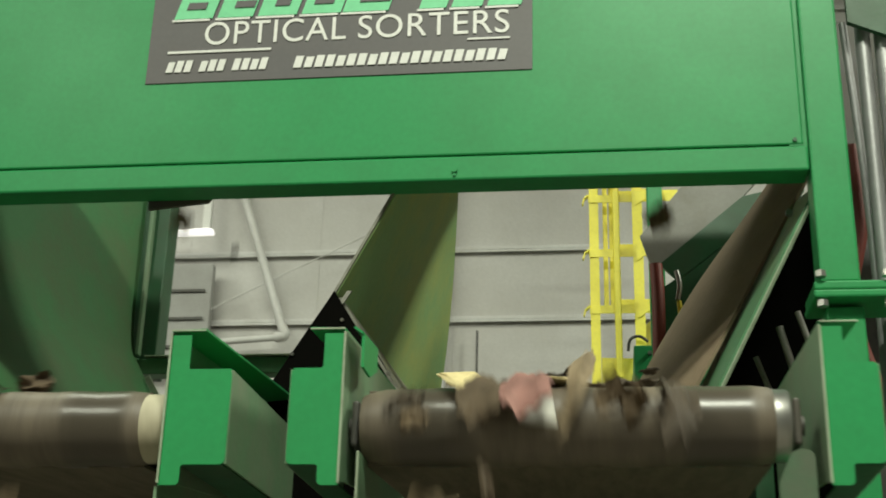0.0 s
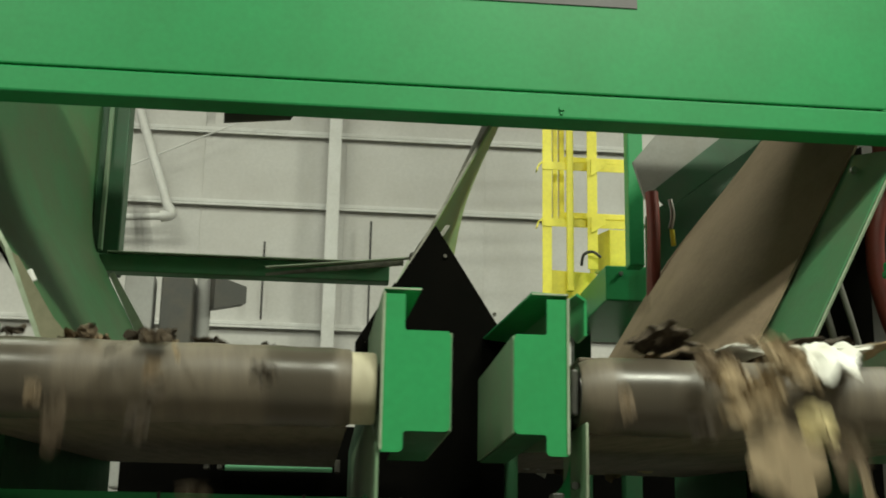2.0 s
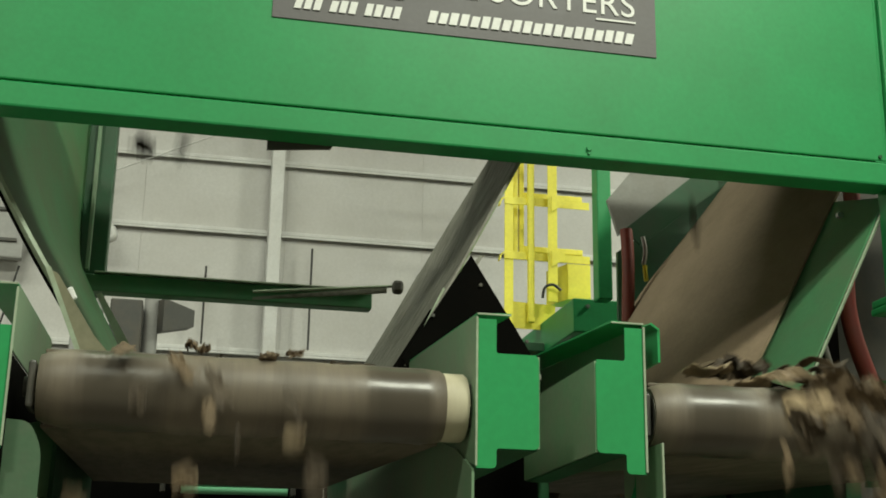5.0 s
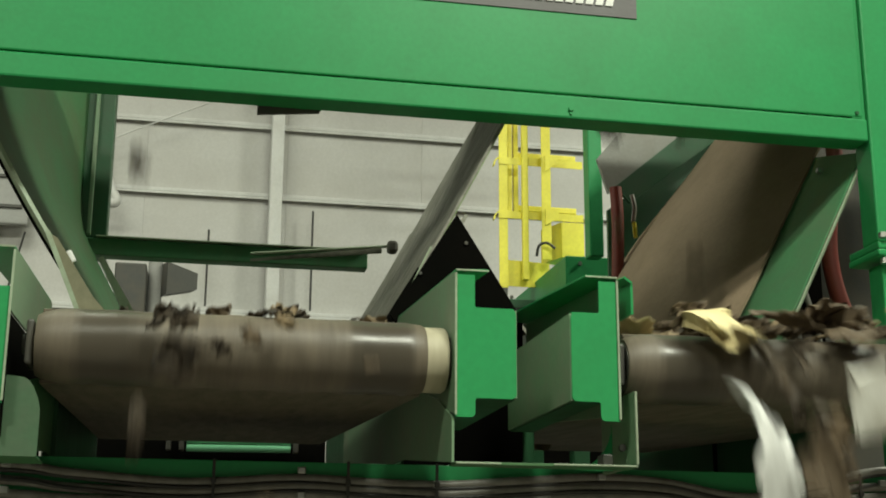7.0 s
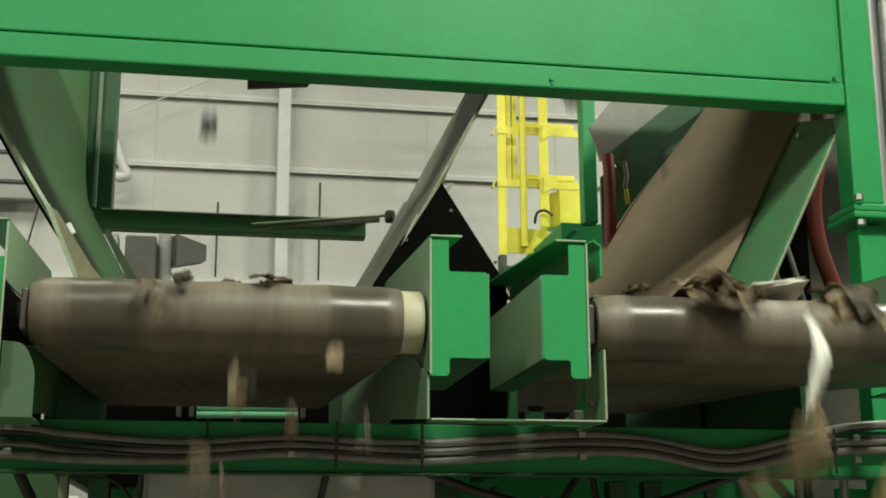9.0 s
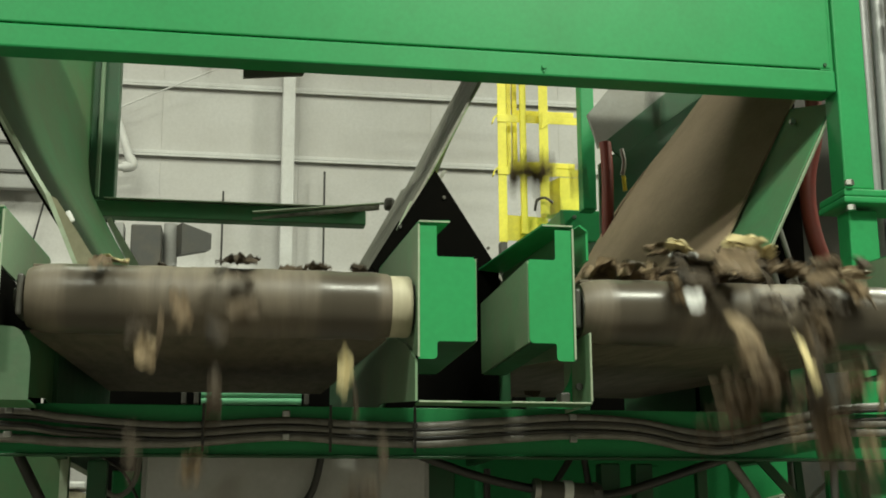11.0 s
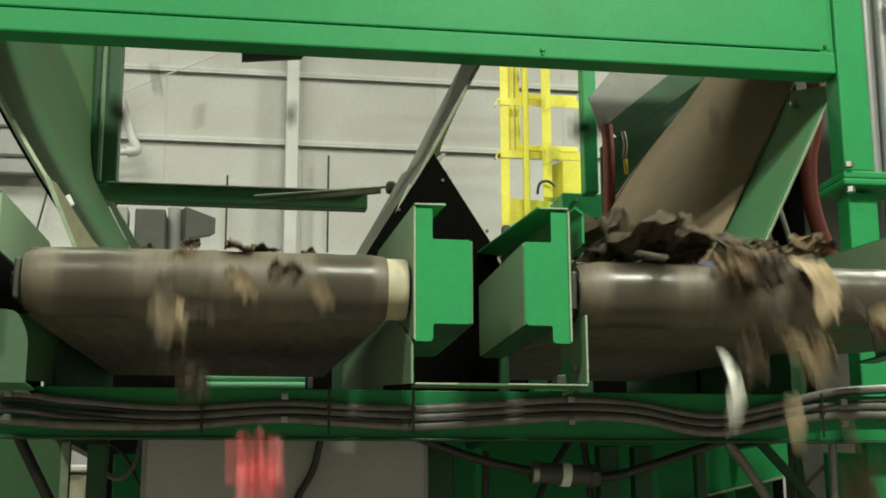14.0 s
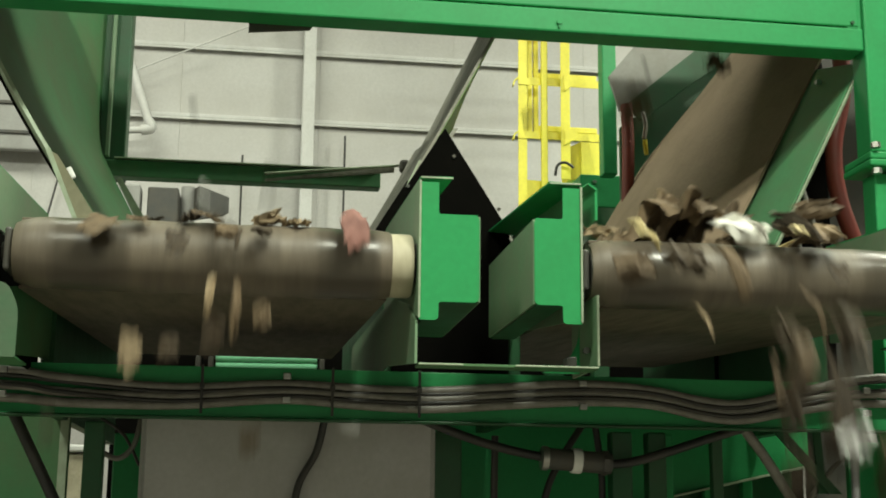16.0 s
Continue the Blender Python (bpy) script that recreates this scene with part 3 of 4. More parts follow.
def conveyor(x0, x1, cream_end, label):
    conv = thing("belt_conveyor", label, "conveyor", "sorting conveyors", at=((x0 + x1) / 2, RY, RZ))
    w = (x1 - x0) / 2
    drum = new("drum", mesh_of("drum", lathe_x([(-w, 0.03), (-w, RR - 0.024), (-w + 0.10, RR - 0.022), (w - 0.10, RR - 0.010), (w - 0.05, RR - 0.008), (w - 0.006, RR - 0.008), (w, RR - 0.012), (w, 0.03)]), CREAM if cream_end else STEEL, 40))
    drum.parent = conv
    b0, b1 = -w + 0.001, w - (0.048 if cream_end else 0.03)
    n = 24
    prof = [(b0, RR - 0.016)] + [(b0 + 0.012 + (b1 - b0 - 0.024) * i / n, RR + 0.0012 * math.sin(i * 1.7) - 0.010 * max(0.0, 1 - i / 2.2) ** 2 - 0.004 * max(0.0, 1 - (n - i) / 2) ** 2) for i in range(n + 1)] + [(b1, RR - 0.010)]
    wrap = new("belt_wrap", mesh_of("belt_wrap", lathe_x(prof, 64), BELT_WRAP, 40))
    wrap.parent = drum
    tagged(wrap, "dirty brown belt running over the drum")
    cx = (x0 + x1) / 2
    part("belt_top", box(cx + b0 + 0.006, cx + b1 - 0.006, RY, 5.12, RZ + RR - 0.010, RZ + RR - 0.001, 0.002), BELT, conv)
    part("belt_return", sheet([(cx + b0 + 0.01, RY, RZ - RR + 0.004), (cx + b1 - 0.01, RY, RZ - RR + 0.004), (cx + b1 - 0.01, 4.85, RZ + 0.04), (cx + b0 + 0.01, 4.85, RZ + 0.04)], 0.008), BELT, conv)
    part("shaft", lathe_x([(-w - 0.03, 0.022), (w + 0.03, 0.022)], 20), GREY_DARK, conv).location = (0, 0, 0)
    if cream_end:
        part("cross_tube", joined(tube([(cx - 0.111, 6.40, 2.318), (cx + 0.414, 6.40, 2.323)], 0.019, 12), tube([(cx - 0.111, 6.40, 2.278), (cx + 0.414, 6.40, 2.283)], 0.019, 12)), MINT, conv, "bright green twin tubes at the tail", 40)
        for xs in (cx - 0.20, cx - 0.135, cx + 0.44):
            part("tube_clamp", box(xs - 0.013, xs + 0.013, 6.37, 6.43, 2.262, 2.325, 0.005), GREY_DARK, conv)
    for s in (-1, 1):
        part("bearing", box(cx + s * (w + 0.012) - 0.008, cx + s * (w + 0.012) + 0.008, RY - 0.05, RY + 0.05, RZ - 0.05, RZ + 0.05, 0.006), GREY_DARK, conv)
    # black sheet added beyond the belt to keep the space beneath it dark
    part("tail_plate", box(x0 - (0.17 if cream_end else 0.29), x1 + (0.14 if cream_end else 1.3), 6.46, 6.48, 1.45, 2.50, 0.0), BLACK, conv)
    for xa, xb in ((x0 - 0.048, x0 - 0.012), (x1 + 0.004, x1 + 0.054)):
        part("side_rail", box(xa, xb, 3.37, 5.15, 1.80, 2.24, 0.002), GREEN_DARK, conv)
    return conv, drum


conv_left, drum_left = conveyor(-1.835, -0.913, True, "dirty brown belt conveyor with cream drum end")
# duller green than the matching trough wall, to paint in its shade
part("side_sheet", sheet([(-1.862, y, z) for y, z in ((2.63, 1.875), (2.63, 2.03), (2.95, 2.085), (4.55, 2.16), (4.55, 1.95), (3.22, 1.935))], 0.006), GREEN_DULL, conv_left, "green side sheet, darkened for shade")
conv_right, drum_right = conveyor(-0.478, 0.428, False, "dirty brown belt conveyor heaped with scrap")


def side_frame(conv, x, s, wide=0.143, y=2.53, deep=3.36):
    """A conveyor's side: web at x, box cover standing out by s towards +x (1) or -x (-1)."""
    T = 0.005
    low = 2.17 if x < -1.5 else 1.975
    if x < -1.5:
        # black sheet added below the web, standing for the drum's shade
        part("inner_liner", sheet([(x - 0.002, a, b) for a, b in ((y + 0.02, 1.90), (y + 0.02, 2.165), (deep, 2.20), (deep, 1.90))], 0.004), BLACK, conv, "black sheet standing for the drum's shade")
    web = [(y, low), (y, 2.305), (y + 0.03, 2.31), (deep, 2.36), (deep, 2.205), (y + 0.05, low)] if x < -1.5 else [(y, 1.975), (y, 2.305), (y + 0.03, 2.31), (deep, 2.36), (deep, 2.06), (y + 0.05, 1.985)]
    f = part("side_frame", sheet([(x, a, b) for a, b in web], T), GREEN_GREY, conv, "scuffed pale green side frame")
    out = [(x, 2.300), (x + s * 0.045, 2.300), (x + s * 0.045, 2.222), (x + s * wide, 2.222), (x + s * wide, 2.012), (x + s * 0.046, 2.012), (x + s * 0.046, 1.968), (x, 1.968)]
    if x < -1.5:
        out[:3] = [(x, 2.222), (x + s * 0.02, 2.222), (x + s * 0.045, 2.222)]
    part("front_plate", front_plate(rounded(out, [0.0, 0.0, 0.008, 0.014, 0.014, 0.008, 0.012, 0.0]), y, T), GREEN, f, "bright green cut-out plate")
    xi = x + s * wide
    part("box_side", sheet([(xi, y + 0.004, 2.220), (xi, y + 0.60, 2.220), (xi, y + 0.60, 2.014), (xi, y + 0.004, 2.014)], T), GREEN_GREY, f)

    # darker green than the top: the cover's under-shade is in the colour
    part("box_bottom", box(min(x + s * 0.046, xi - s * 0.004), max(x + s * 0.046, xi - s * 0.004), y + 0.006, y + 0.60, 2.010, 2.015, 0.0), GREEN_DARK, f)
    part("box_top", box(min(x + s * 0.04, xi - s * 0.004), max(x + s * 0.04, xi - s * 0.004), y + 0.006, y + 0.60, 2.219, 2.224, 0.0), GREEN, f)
    part("top_lip", sheet([(x, y - 0.002, 2.309), (x + s * 0.078, y - 0.002, 2.312), (x + s * 0.078, deep, 2.372), (x, deep, 2.364)], T), GREEN, f)
    part("lip_edge", box(min(x, x + s * 0.078), max(x, x + s * 0.078), y - 0.005, y - 0.003, 2.308, 2.312, 0.0005), EDGE, f)
    part("web_edge", box(x - 0.0025, x + 0.0025, y - 0.004, y - 0.001, 1.972, 2.303, 0.0005), EDGE, f)
    part("bolt", bolt(x + s * 0.06, y + 0.30, 2.23, 0.009, "z"), STEEL, f)
    part("bolt", bolt(x + s * 0.09, y + 0.20, 2.23, 0.008, "z"), STEEL, f)
    return f


side_frame(conv_left, -0.903, 1)
side_frame(conv_right, -0.512, -1, 0.115)
side_frame(conv_left, -1.888, -1)
side_frame(conv_right, 0.492, 1, 0.112)

# spill trough between the conveyors
trough = thing("spill_trough", "pale green bent sheet trough between the conveyors", "trough")
TX0, TX1 = -0.902, -0.473
part("trough_floor", box(TX0, TX1, 2.535, 2.60, 1.862, 1.868, 0.001), GREEN_DULL, trough)
part("trough_wall", sheet([(TX0 - 0.006, y, z) for y, z in ((2.535, 1.866), (2.535, 1.965), (2.70, 2.03), (2.95, 2.085), (3.40, 2.12), (4.55, 2.16), (4.55, 1.95), (3.22, 1.935))], 0.006), GREEN_GREY, trough, "scuffed pale green side sheet")
part("trough_wall", sheet([(TX1, 2.535, 1.866), (TX1, 2.535, 2.040), (TX1, 2.78, 2.040), (TX1, 2.78, 1.866)], 0.006), GREEN_GREY, trough)
FILLET = [(TX1 - 0.003, 1.869), (TX1 - 0.003, 1.985)] + [(TX1 - 0.115 + 0.112 * math.sin(radians(a)), 1.985 - 0.116 * math.cos(radians(a))) for a in (80, 68, 56, 44, 32, 20, 8)]
part("corner_gusset", front_plate(FILLET, 2.70, 0.005), GREEN, trough)
part("upper_wing", sheet([(TX1, 2.535, 2.300), (TX1, 2.535, 2.225), (TX1, 2.62, 2.225), (TX1, 2.70, 2.26), (TX1, 2.70, 2.315)], 0.006), GREEN, trough)
part("wing_top", sheet([(TX1, 2.530, 2.300), (TX1 - 0.02, 2.530, 2.314), (TX1 - 0.02, 2.70, 2.328), (TX1, 2.70, 2.315)], 0.005), GREEN, trough)
part("trough_edge", box(TX0, TX0 + 0.105, 2.529, 2.534, 1.863, 1.867, 0.001), EDGE, trough, "bare worn edge")
part("trough_edge", box(TX1 - 0.20, TX1, 2.529, 2.534, 1.864, 1.868, 0.001), EDGE, trough, "bare worn edge")
part("trough_edge", box(TX1 - 0.002, TX1 + 0.003, 2.529, 2.534, 1.87, 2.040, 0.001), EDGE, trough, "bare worn edge")
part("bolt", bolt(TX1 - 0.012, 2.60, 1.915, 0.010), GREY_DARK, trough)
part("bracket", box(TX1 - 0.06, TX1 - 0.035, 2.60, 2.65, 1.870, 1.90, 0.004), GREY_DARK, trough)

# lower skirts in front of the belts' undersides
for outline in ([(-2.10, 1.86), (-1.812, 1.86), (-1.812, 1.975), (-1.84, 2.03), (-2.10, 2.05)], [(0.395, 1.80), (0.470, 1.80), (0.470, 2.05), (0.425, 2.05), (0.395, 1.98)]):
    s = thing("guard_plate", "pale scuffed green guard plate beside the drum", "guard")
    part("plate", front_plate(rounded(outline, [0, 0, 0.03, 0.02, 0]), 2.57, 0.006), GUARD, s)
    part("return_flange", box(outline[0][0] + 0.004, outline[1][0] - 0.004, 2.578, 2.75, outline[0][1], outline[0][1] + 0.006, 0.001), GREEN_DULL, s)

# ---- lower cross beam with cables ----
beam = thing("cross_beam", "green steel channel beam carrying cables", "beam")
part("web", box(-3.4, 2.2, 3.25, 3.262, 1.785, 1.925, 0.002), GREEN, beam)
part("top_flange", box(-3.4, 2.2, 3.263, 3.31, 1.918, 1.925, 0.002), GREEN, beam)
# same beam, darker green: shade on the bottom flange painted in
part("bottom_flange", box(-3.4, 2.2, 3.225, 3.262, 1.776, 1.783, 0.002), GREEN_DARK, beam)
CABLE_X = (-3.3, -2.5, -1.96, -1.80, -1.50, -1.20, -0.98, -0.784, -0.555, -0.339, -0.137, 0.033, 0.154, 0.33, 0.583, 1.2, 2.1)
CABLE_Z = ((1.915, 1.905, 1.897, 1.882, 1.862, 1.880, 1.872, 1.869, 1.886, 1.897, 1.889, 1.860, 1.856, 1.892, 1.942, 1.955, 1.95),
           (1.870, 1.865, 1.858, 1.845, 1.838, 1.858, 1.850, 1.843, 1.861, 1.872, 1.866, 1.835, 1.832, 1.868, 1.890, 1.890, 1.88),
           (1.835, 1.828, 1.823, 1.815, 1.812, 1.834, 1.822, 1.816, 1.834, 1.846, 1.842, 1.812, 1.808, 1.840, 1.862, 1.860, 1.85))
rng = random.Random(5)
for k, heights in enumerate(CABLE_Z):
    c = thing("cable", "grey rubber cable along the green beam", "cable", "beam cables")
    part("cable_sheath", tube([(x, 3.230 + rng.uniform(-0.004, 0.003), z + rng.uniform(-0.002, 0.002)) for x, z in zip(CABLE_X, heights)], 0.0128, 10, 6), CABLE, c, smooth=60)
for drop, back in ((0.013, 3.222), (0.038, 3.218)):
    c = thing("cable", "thin black cable laid between the grey cables", "cable", "beam cables")
    part("cable_sheath", tube([(x, back, z - drop + rng.uniform(-0.003, 0.003)) for x, z in zip(CABLE_X, CABLE_Z[0])], 0.006, 8, 5), CABLE_BLACK, c, smooth=60)
for x in (-1.187, -0.342, 0.52, -1.95):
    for z in (1.898, 1.832):
        c = thing("cable_clip", "small bright metal cable clip", "clip", "cable clips")
        part("clip", box(x - 0.011, x + 0.011, 3.19, 3.205, z - 0.009, z + 0.009, 0.003), STEEL, c)
for x in (-1.42, -1.06, -0.815, 0.45):
    c = thing("cable_tie", "black cable tie round the cable bundle", "cable tie", "cable ties")
    part("strap", joined(box(x - 0.004, x + 0.004, 3.196, 3.20, 1.79, 1.925, 0.001), box(x - 0.007, x + 0.007, 3.19, 3.20, 1.86, 1.875, 0.002)), CABLE_BLACK, c)

# ---- below the beam ----
cab = thing("control_cabinet", "plain grey sheet metal cabinet below the belts", "cabinet")
part("door", box(-1.585, -0.745, 3.45, 3.47, 0.25, 1.84, 0.004), CABINET, cab)
part("body", box(-1.60, -0.73, 3.475, 3.95, 0.2, 1.86, 0.006), CABINET, cab)
part("plinth", box(-1.62, -0.78, 3.50, 3.93, 0.0, 0.195, 0.0), GREY_DARK, cab)
# GREEN_DARK posts have the shade below the beam in their colour
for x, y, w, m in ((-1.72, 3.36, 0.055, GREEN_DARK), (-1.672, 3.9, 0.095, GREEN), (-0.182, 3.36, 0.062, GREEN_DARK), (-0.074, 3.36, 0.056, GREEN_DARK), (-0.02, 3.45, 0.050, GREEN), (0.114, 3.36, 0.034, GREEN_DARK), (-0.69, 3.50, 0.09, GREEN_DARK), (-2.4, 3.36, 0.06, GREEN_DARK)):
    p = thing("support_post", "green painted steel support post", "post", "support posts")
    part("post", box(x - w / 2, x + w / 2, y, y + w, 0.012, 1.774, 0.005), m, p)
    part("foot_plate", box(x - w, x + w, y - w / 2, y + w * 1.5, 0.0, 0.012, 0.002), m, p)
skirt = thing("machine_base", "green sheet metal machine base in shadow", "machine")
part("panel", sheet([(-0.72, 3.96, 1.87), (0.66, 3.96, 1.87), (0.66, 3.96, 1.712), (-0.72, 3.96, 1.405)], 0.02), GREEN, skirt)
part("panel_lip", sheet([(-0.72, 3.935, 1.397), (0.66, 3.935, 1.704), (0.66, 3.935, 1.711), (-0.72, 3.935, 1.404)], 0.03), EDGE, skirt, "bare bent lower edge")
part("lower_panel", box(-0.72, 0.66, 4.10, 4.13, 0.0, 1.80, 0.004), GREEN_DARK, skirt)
for x in (0.32, 0.46):
    part("leg", box(x - 0.018, x + 0.018, 4.02, 4.056, 0.0, 1.70, 0.003), GREEN, skirt)
part("brace", sheet([(0.315, 3.42, 1.79), (0.355, 3.42, 1.79), (0.53, 3.42, 1.60), (0.49, 3.42, 1.60)], 0.012), GREEN_DARK, skirt)
part("brace", sheet([(0.455, 3.44, 1.79), (0.478, 3.44, 1.79), (0.492, 3.44, 1.60), (0.462, 3.44, 1.60)], 0.012), GREEN_DARK, skirt)
part("side_panel", box(0.56, 1.5, 3.42, 3.45, 0.0, 1.76, 0.004), GREEN, skirt)
base2 = thing("machine_base", "dusty green machine side panel", "machine")
part("panel", box(-3.4, -1.84, 3.75, 3.78, 0.0, 1.85, 0.004), GREEN_DULL, base2)
part("panel_edge", box(-1.868, -1.842, 3.742, 3.748, 0.0, 1.85, 0.001), EDGE, base2)
for pts, r, m in ((((-1.94, 3.34, 1.79), (-1.87, 3.33, 1.66), (-1.785, 3.33, 1.50)), 0.02, CABLE_BLACK),
                  (((-1.07, 3.40, 1.79), (-1.09, 3.42, 1.70), (-1.14, 3.43, 1.60), (-1.16, 3.43, 1.45)), 0.014, CABLE_BLACK),
                  (((-1.61, 3.6, 1.82), (-1.63, 3.6, 1.72), (-1.68, 3.6, 1.68), (-1.75, 3.6, 1.72)), 0.010, CABLE),
                  (((-1.73, 3.6, 1.80), (-1.66, 3.6, 1.75), (-1.61, 3.6, 1.66)), 0.006, CABLE_BLACK),
                  (((-0.80, 3.34, 1.80), (-0.62, 3.33, 1.735), (-0.44, 3.32, 1.694), (-0.30, 3.32, 1.683), (-0.168, 3.32, 1.682), (0.078, 3.32, 1.757), (0.22, 3.34, 1.80)), 0.017, CABLE_BLACK),
                  (((-0.42, 3.5, 1.4), (-0.375, 3.5, 1.62), (-0.27, 3.5, 1.80)), 0.014, CABLE_BLACK),
                  (((-0.558, 3.45, 1.4), (-0.552, 3.45, 1.76)), 0.014, CABLE_BLACK),
                  (((-0.245, 3.4, 1.4), (-0.235, 3.4, 1.62), (-0.255, 3.4, 1.80)), 0.013, CABLE_BLACK),
                  (((0.19, 3.34, 1.79), (0.26, 3.36, 1.71), (0.36, 3.40, 1.58)), 0.020, CABLE),
                  (((0.553, 3.36, 1.79), (0.545, 3.36, 1.45)), 0.016, CONDUIT),
                  (((0.38, 3.45, 1.50), (0.50, 3.45, 1.66), (0.62, 3.45, 1.76)), 0.010, CABLE)):
    c = thing("hose", "hose hanging below the green beam", "hose")
    part("hose_tube", tube(pts, r * 0.8, 10), m, c, smooth=60)
valve = thing("valve_block", "dirty steel valve block on a pipe", "valve")
part("body", tube([(-0.425, 3.30, 1.688), (-0.235, 3.30, 1.676)], 0.031, 14, 1), GREY_DARK, valve, smooth=40)
part("collar", tube([(-0.352, 3.30, 1.683), (-0.325, 3.30, 1.681)], 0.036, 14, 1), WHITE, valve, "dirty white collar", 40)
part("cap", tube([(-0.442, 3.30, 1.689), (-0.424, 3.30, 1.688)], 0.035, 14, 1), STEEL, valve, smooth=40)
part("nut", tube([(-0.262, 3.30, 1.678), (-0.245, 3.30, 1.677)], 0.037, 6, 1), GREY_DARK, valve)

# ---- right-hand side: hoses, conduits and the neighbouring machine ----
for pts, r, m, lab in ((((0.88, 4.0, 3.4), (0.885, 4.0, 3.12), (0.84, 4.0, 2.9), (0.85, 4.0, 2.70), (0.93, 4.0, 2.45)), 0.032, RED_HOSE, "dull red hose hanging behind the post"),
                       (((0.245, 4.70, 3.25), (0.25, 4.70, 3.06), (0.24, 4.72, 2.6)), 0.026, RED_HOSE, "dull red hose behind the hood"),
                       (((0.855, 3.5, 4.4), (0.85, 3.5, 3.2), (0.845, 3.5, 2.2)), 0.022, CONDUIT, "grey conduit beside the green post"),
                       (((0.915, 3.5, 4.4), (0.91, 3.5, 3.4), (0.895, 3.5, 2.2)), 0.026, CONDUIT, "grey conduit beside the green post"),
                       (((0.80, 3.52, 3.6), (0.83, 3.55, 3.0), (0.83, 3.55, 2.2)), 0.012, CONDUIT, "grey conduit beside the green post"),
                       (((0.60, 3.95, 2.75), (0.66, 3.95, 2.5), (0.72, 3.95, 2.25)), 0.012, CABLE, "grey hose behind the chute"),
                       (((0.66, 3.95, 2.80), (0.74, 3.95, 2.5), (0.78, 3.95, 2.25)), 0.010, CABLE, "grey hose behind the chute"),
                       (((0.52, 3.95, 2.65), (0.60, 3.95, 2.42), (0.68, 3.95, 2.25)), 0.009, CABLE, "grey hose behind the chute")):
    c = thing("hose", lab, "hose")
    part("hose_tube", tube(pts, r, 12), m, c, smooth=60)
gland = thing("cable_gland", "brass fitting hanging on a short chain", "fitting")
part("link", tube([(0.325, 4.72, 3.23), (0.335, 4.72, 3.17), (0.325, 4.72, 3.11)], 0.010, 8), STEEL, gland, smooth=60)
part("tip", tube([(0.33, 4.72, 3.105), (0.335, 4.72, 3.04)], 0.010, 8), YELLOW, gland, smooth=60)
neighbour = thing("neighbour_machine", "dark machine body beyond the green post", "machine")
part("side_panel", box(0.86, 3.2, 4.35, 4.45, 0.0, 4.1, 0.01), GREY_DARK, neighbour)
part("knuckle", joined(tube([(0.93, 3.42, 3.30), (0.93, 3.42, 3.36)], 0.03, 10), bolt(0.93, 3.38, 3.47, 0.022)), STEEL, neighbour)
part("bracket", sheet([(0.80, 3.45, 3.56), (1.15, 3.45, 3.40), (1.3, 3.45, 3.42), (1.3, 3.45, 3.8), (0.80, 3.45, 3.8)], 0.02), GREEN_DARK, neighbour)

# ---- yellow ladder cage behind ----
cage = thing("ladder_cage", "yellow painted steel access ladder with safety cage", "ladder")
CY = 5.68


def bent_bar(points, y0, y1, thick):
    """A flat bar that follows (x, z) points, between two depths."""
    out = []
    for (xa, za), (xb, zb) in zip(points, points[1:]):
        n = Vector((za - zb, xb - xa)).normalized() * thick / 2
        bm = bmesh.new()
        ring = [(xa + n.x, za + n.y), (xb + n.x, zb + n.y), (xb - n.x, zb - n.y), (xa - n.x, za - n.y)]
        a, b = [bm.verts.new((x, y0, z)) for x, z in ring], [bm.verts.new((x, y1, z)) for x, z in ring]
        bm.faces.new(a), bm.faces.new(b[::-1])
        for i in range(4):
            bm.faces.new((a[i], b[i], b[(i + 1) % 4], a[(i + 1) % 4]))
        out.append(bm)
    return joined(*out)


def angle_bar(x0, x1, y, z0, z1, deep=0.05):
    """An upright angle section: a face towards -y and a flange going back from its right edge."""
    return joined(box(x0, x1, y, y + 0.006, z0, z1, 0.001), box(x1 - 0.006, x1, y + 0.007, y + deep, z0, z1, 0.001))


part("upright", angle_bar(-0.025, 0.020, CY, 3.022, 5.7), YELLOW, cage)
part("upright", box(0.039, 0.062, CY + 0.07, CY + 0.10, 3.41, 5.7, 0.004), YELLOW, cage)
part("upright", box(0.069, 0.094, CY + 0.07, CY + 0.10, 3.41, 5.7, 0.004), YELLOW, cage)
part("upright", box(0.087, 0.119, CY - 0.03, CY - 0.005, 3.06, 5.7, 0.004), YELLOW, cage)
part("upright", angle_bar(0.178, 0.226, CY - 0.06, 3.16, 5.7), YELLOW, cage)
for k in range(6):
    z = 3.395 + 0.281 * k
    part("hoop", joined(box(-0.028, 0.41, CY - 0.004, CY - 0.001, z - 0.02, z + 0.02, 0.001), bent_bar([(-0.028, z + 0.012), (-0.048, z - 0.006), (-0.056, z - 0.035)], CY - 0.03, CY + 0.004, 0.006)), YELLOW, cage)
    part("rung", box(0.095, 0.405, CY + 0.09, CY + 0.125, z + 0.048, z + 0.082, 0.006), YELLOW, cage)
    part("gusset", sheet([(0.195, CY - 0.064, z - 0.065), (0.262, CY - 0.064, z - 0.018), (0.262, CY - 0.064, z + 0.02), (0.195, CY - 0.064, z + 0.02)], 0.006), YELLOW, cage)
BOX_RING = [(0.235, 5.84), (0.295, 5.675), (0.408, 5.675), (0.408, 5.84)]
part("toe_box", joined(*[sheet([(a[0], a[1], 3.19), (b[0], b[1], 3.19), (b[0], b[1], 3.37), (a[0], a[1], 3.37)], 0.005) for a, b in zip(BOX_RING, BOX_RING[1:])], sheet([(x, y, 3.193) for x, y in BOX_RING], 0.004)), YELLOW, cage, "open yellow sheet metal box")
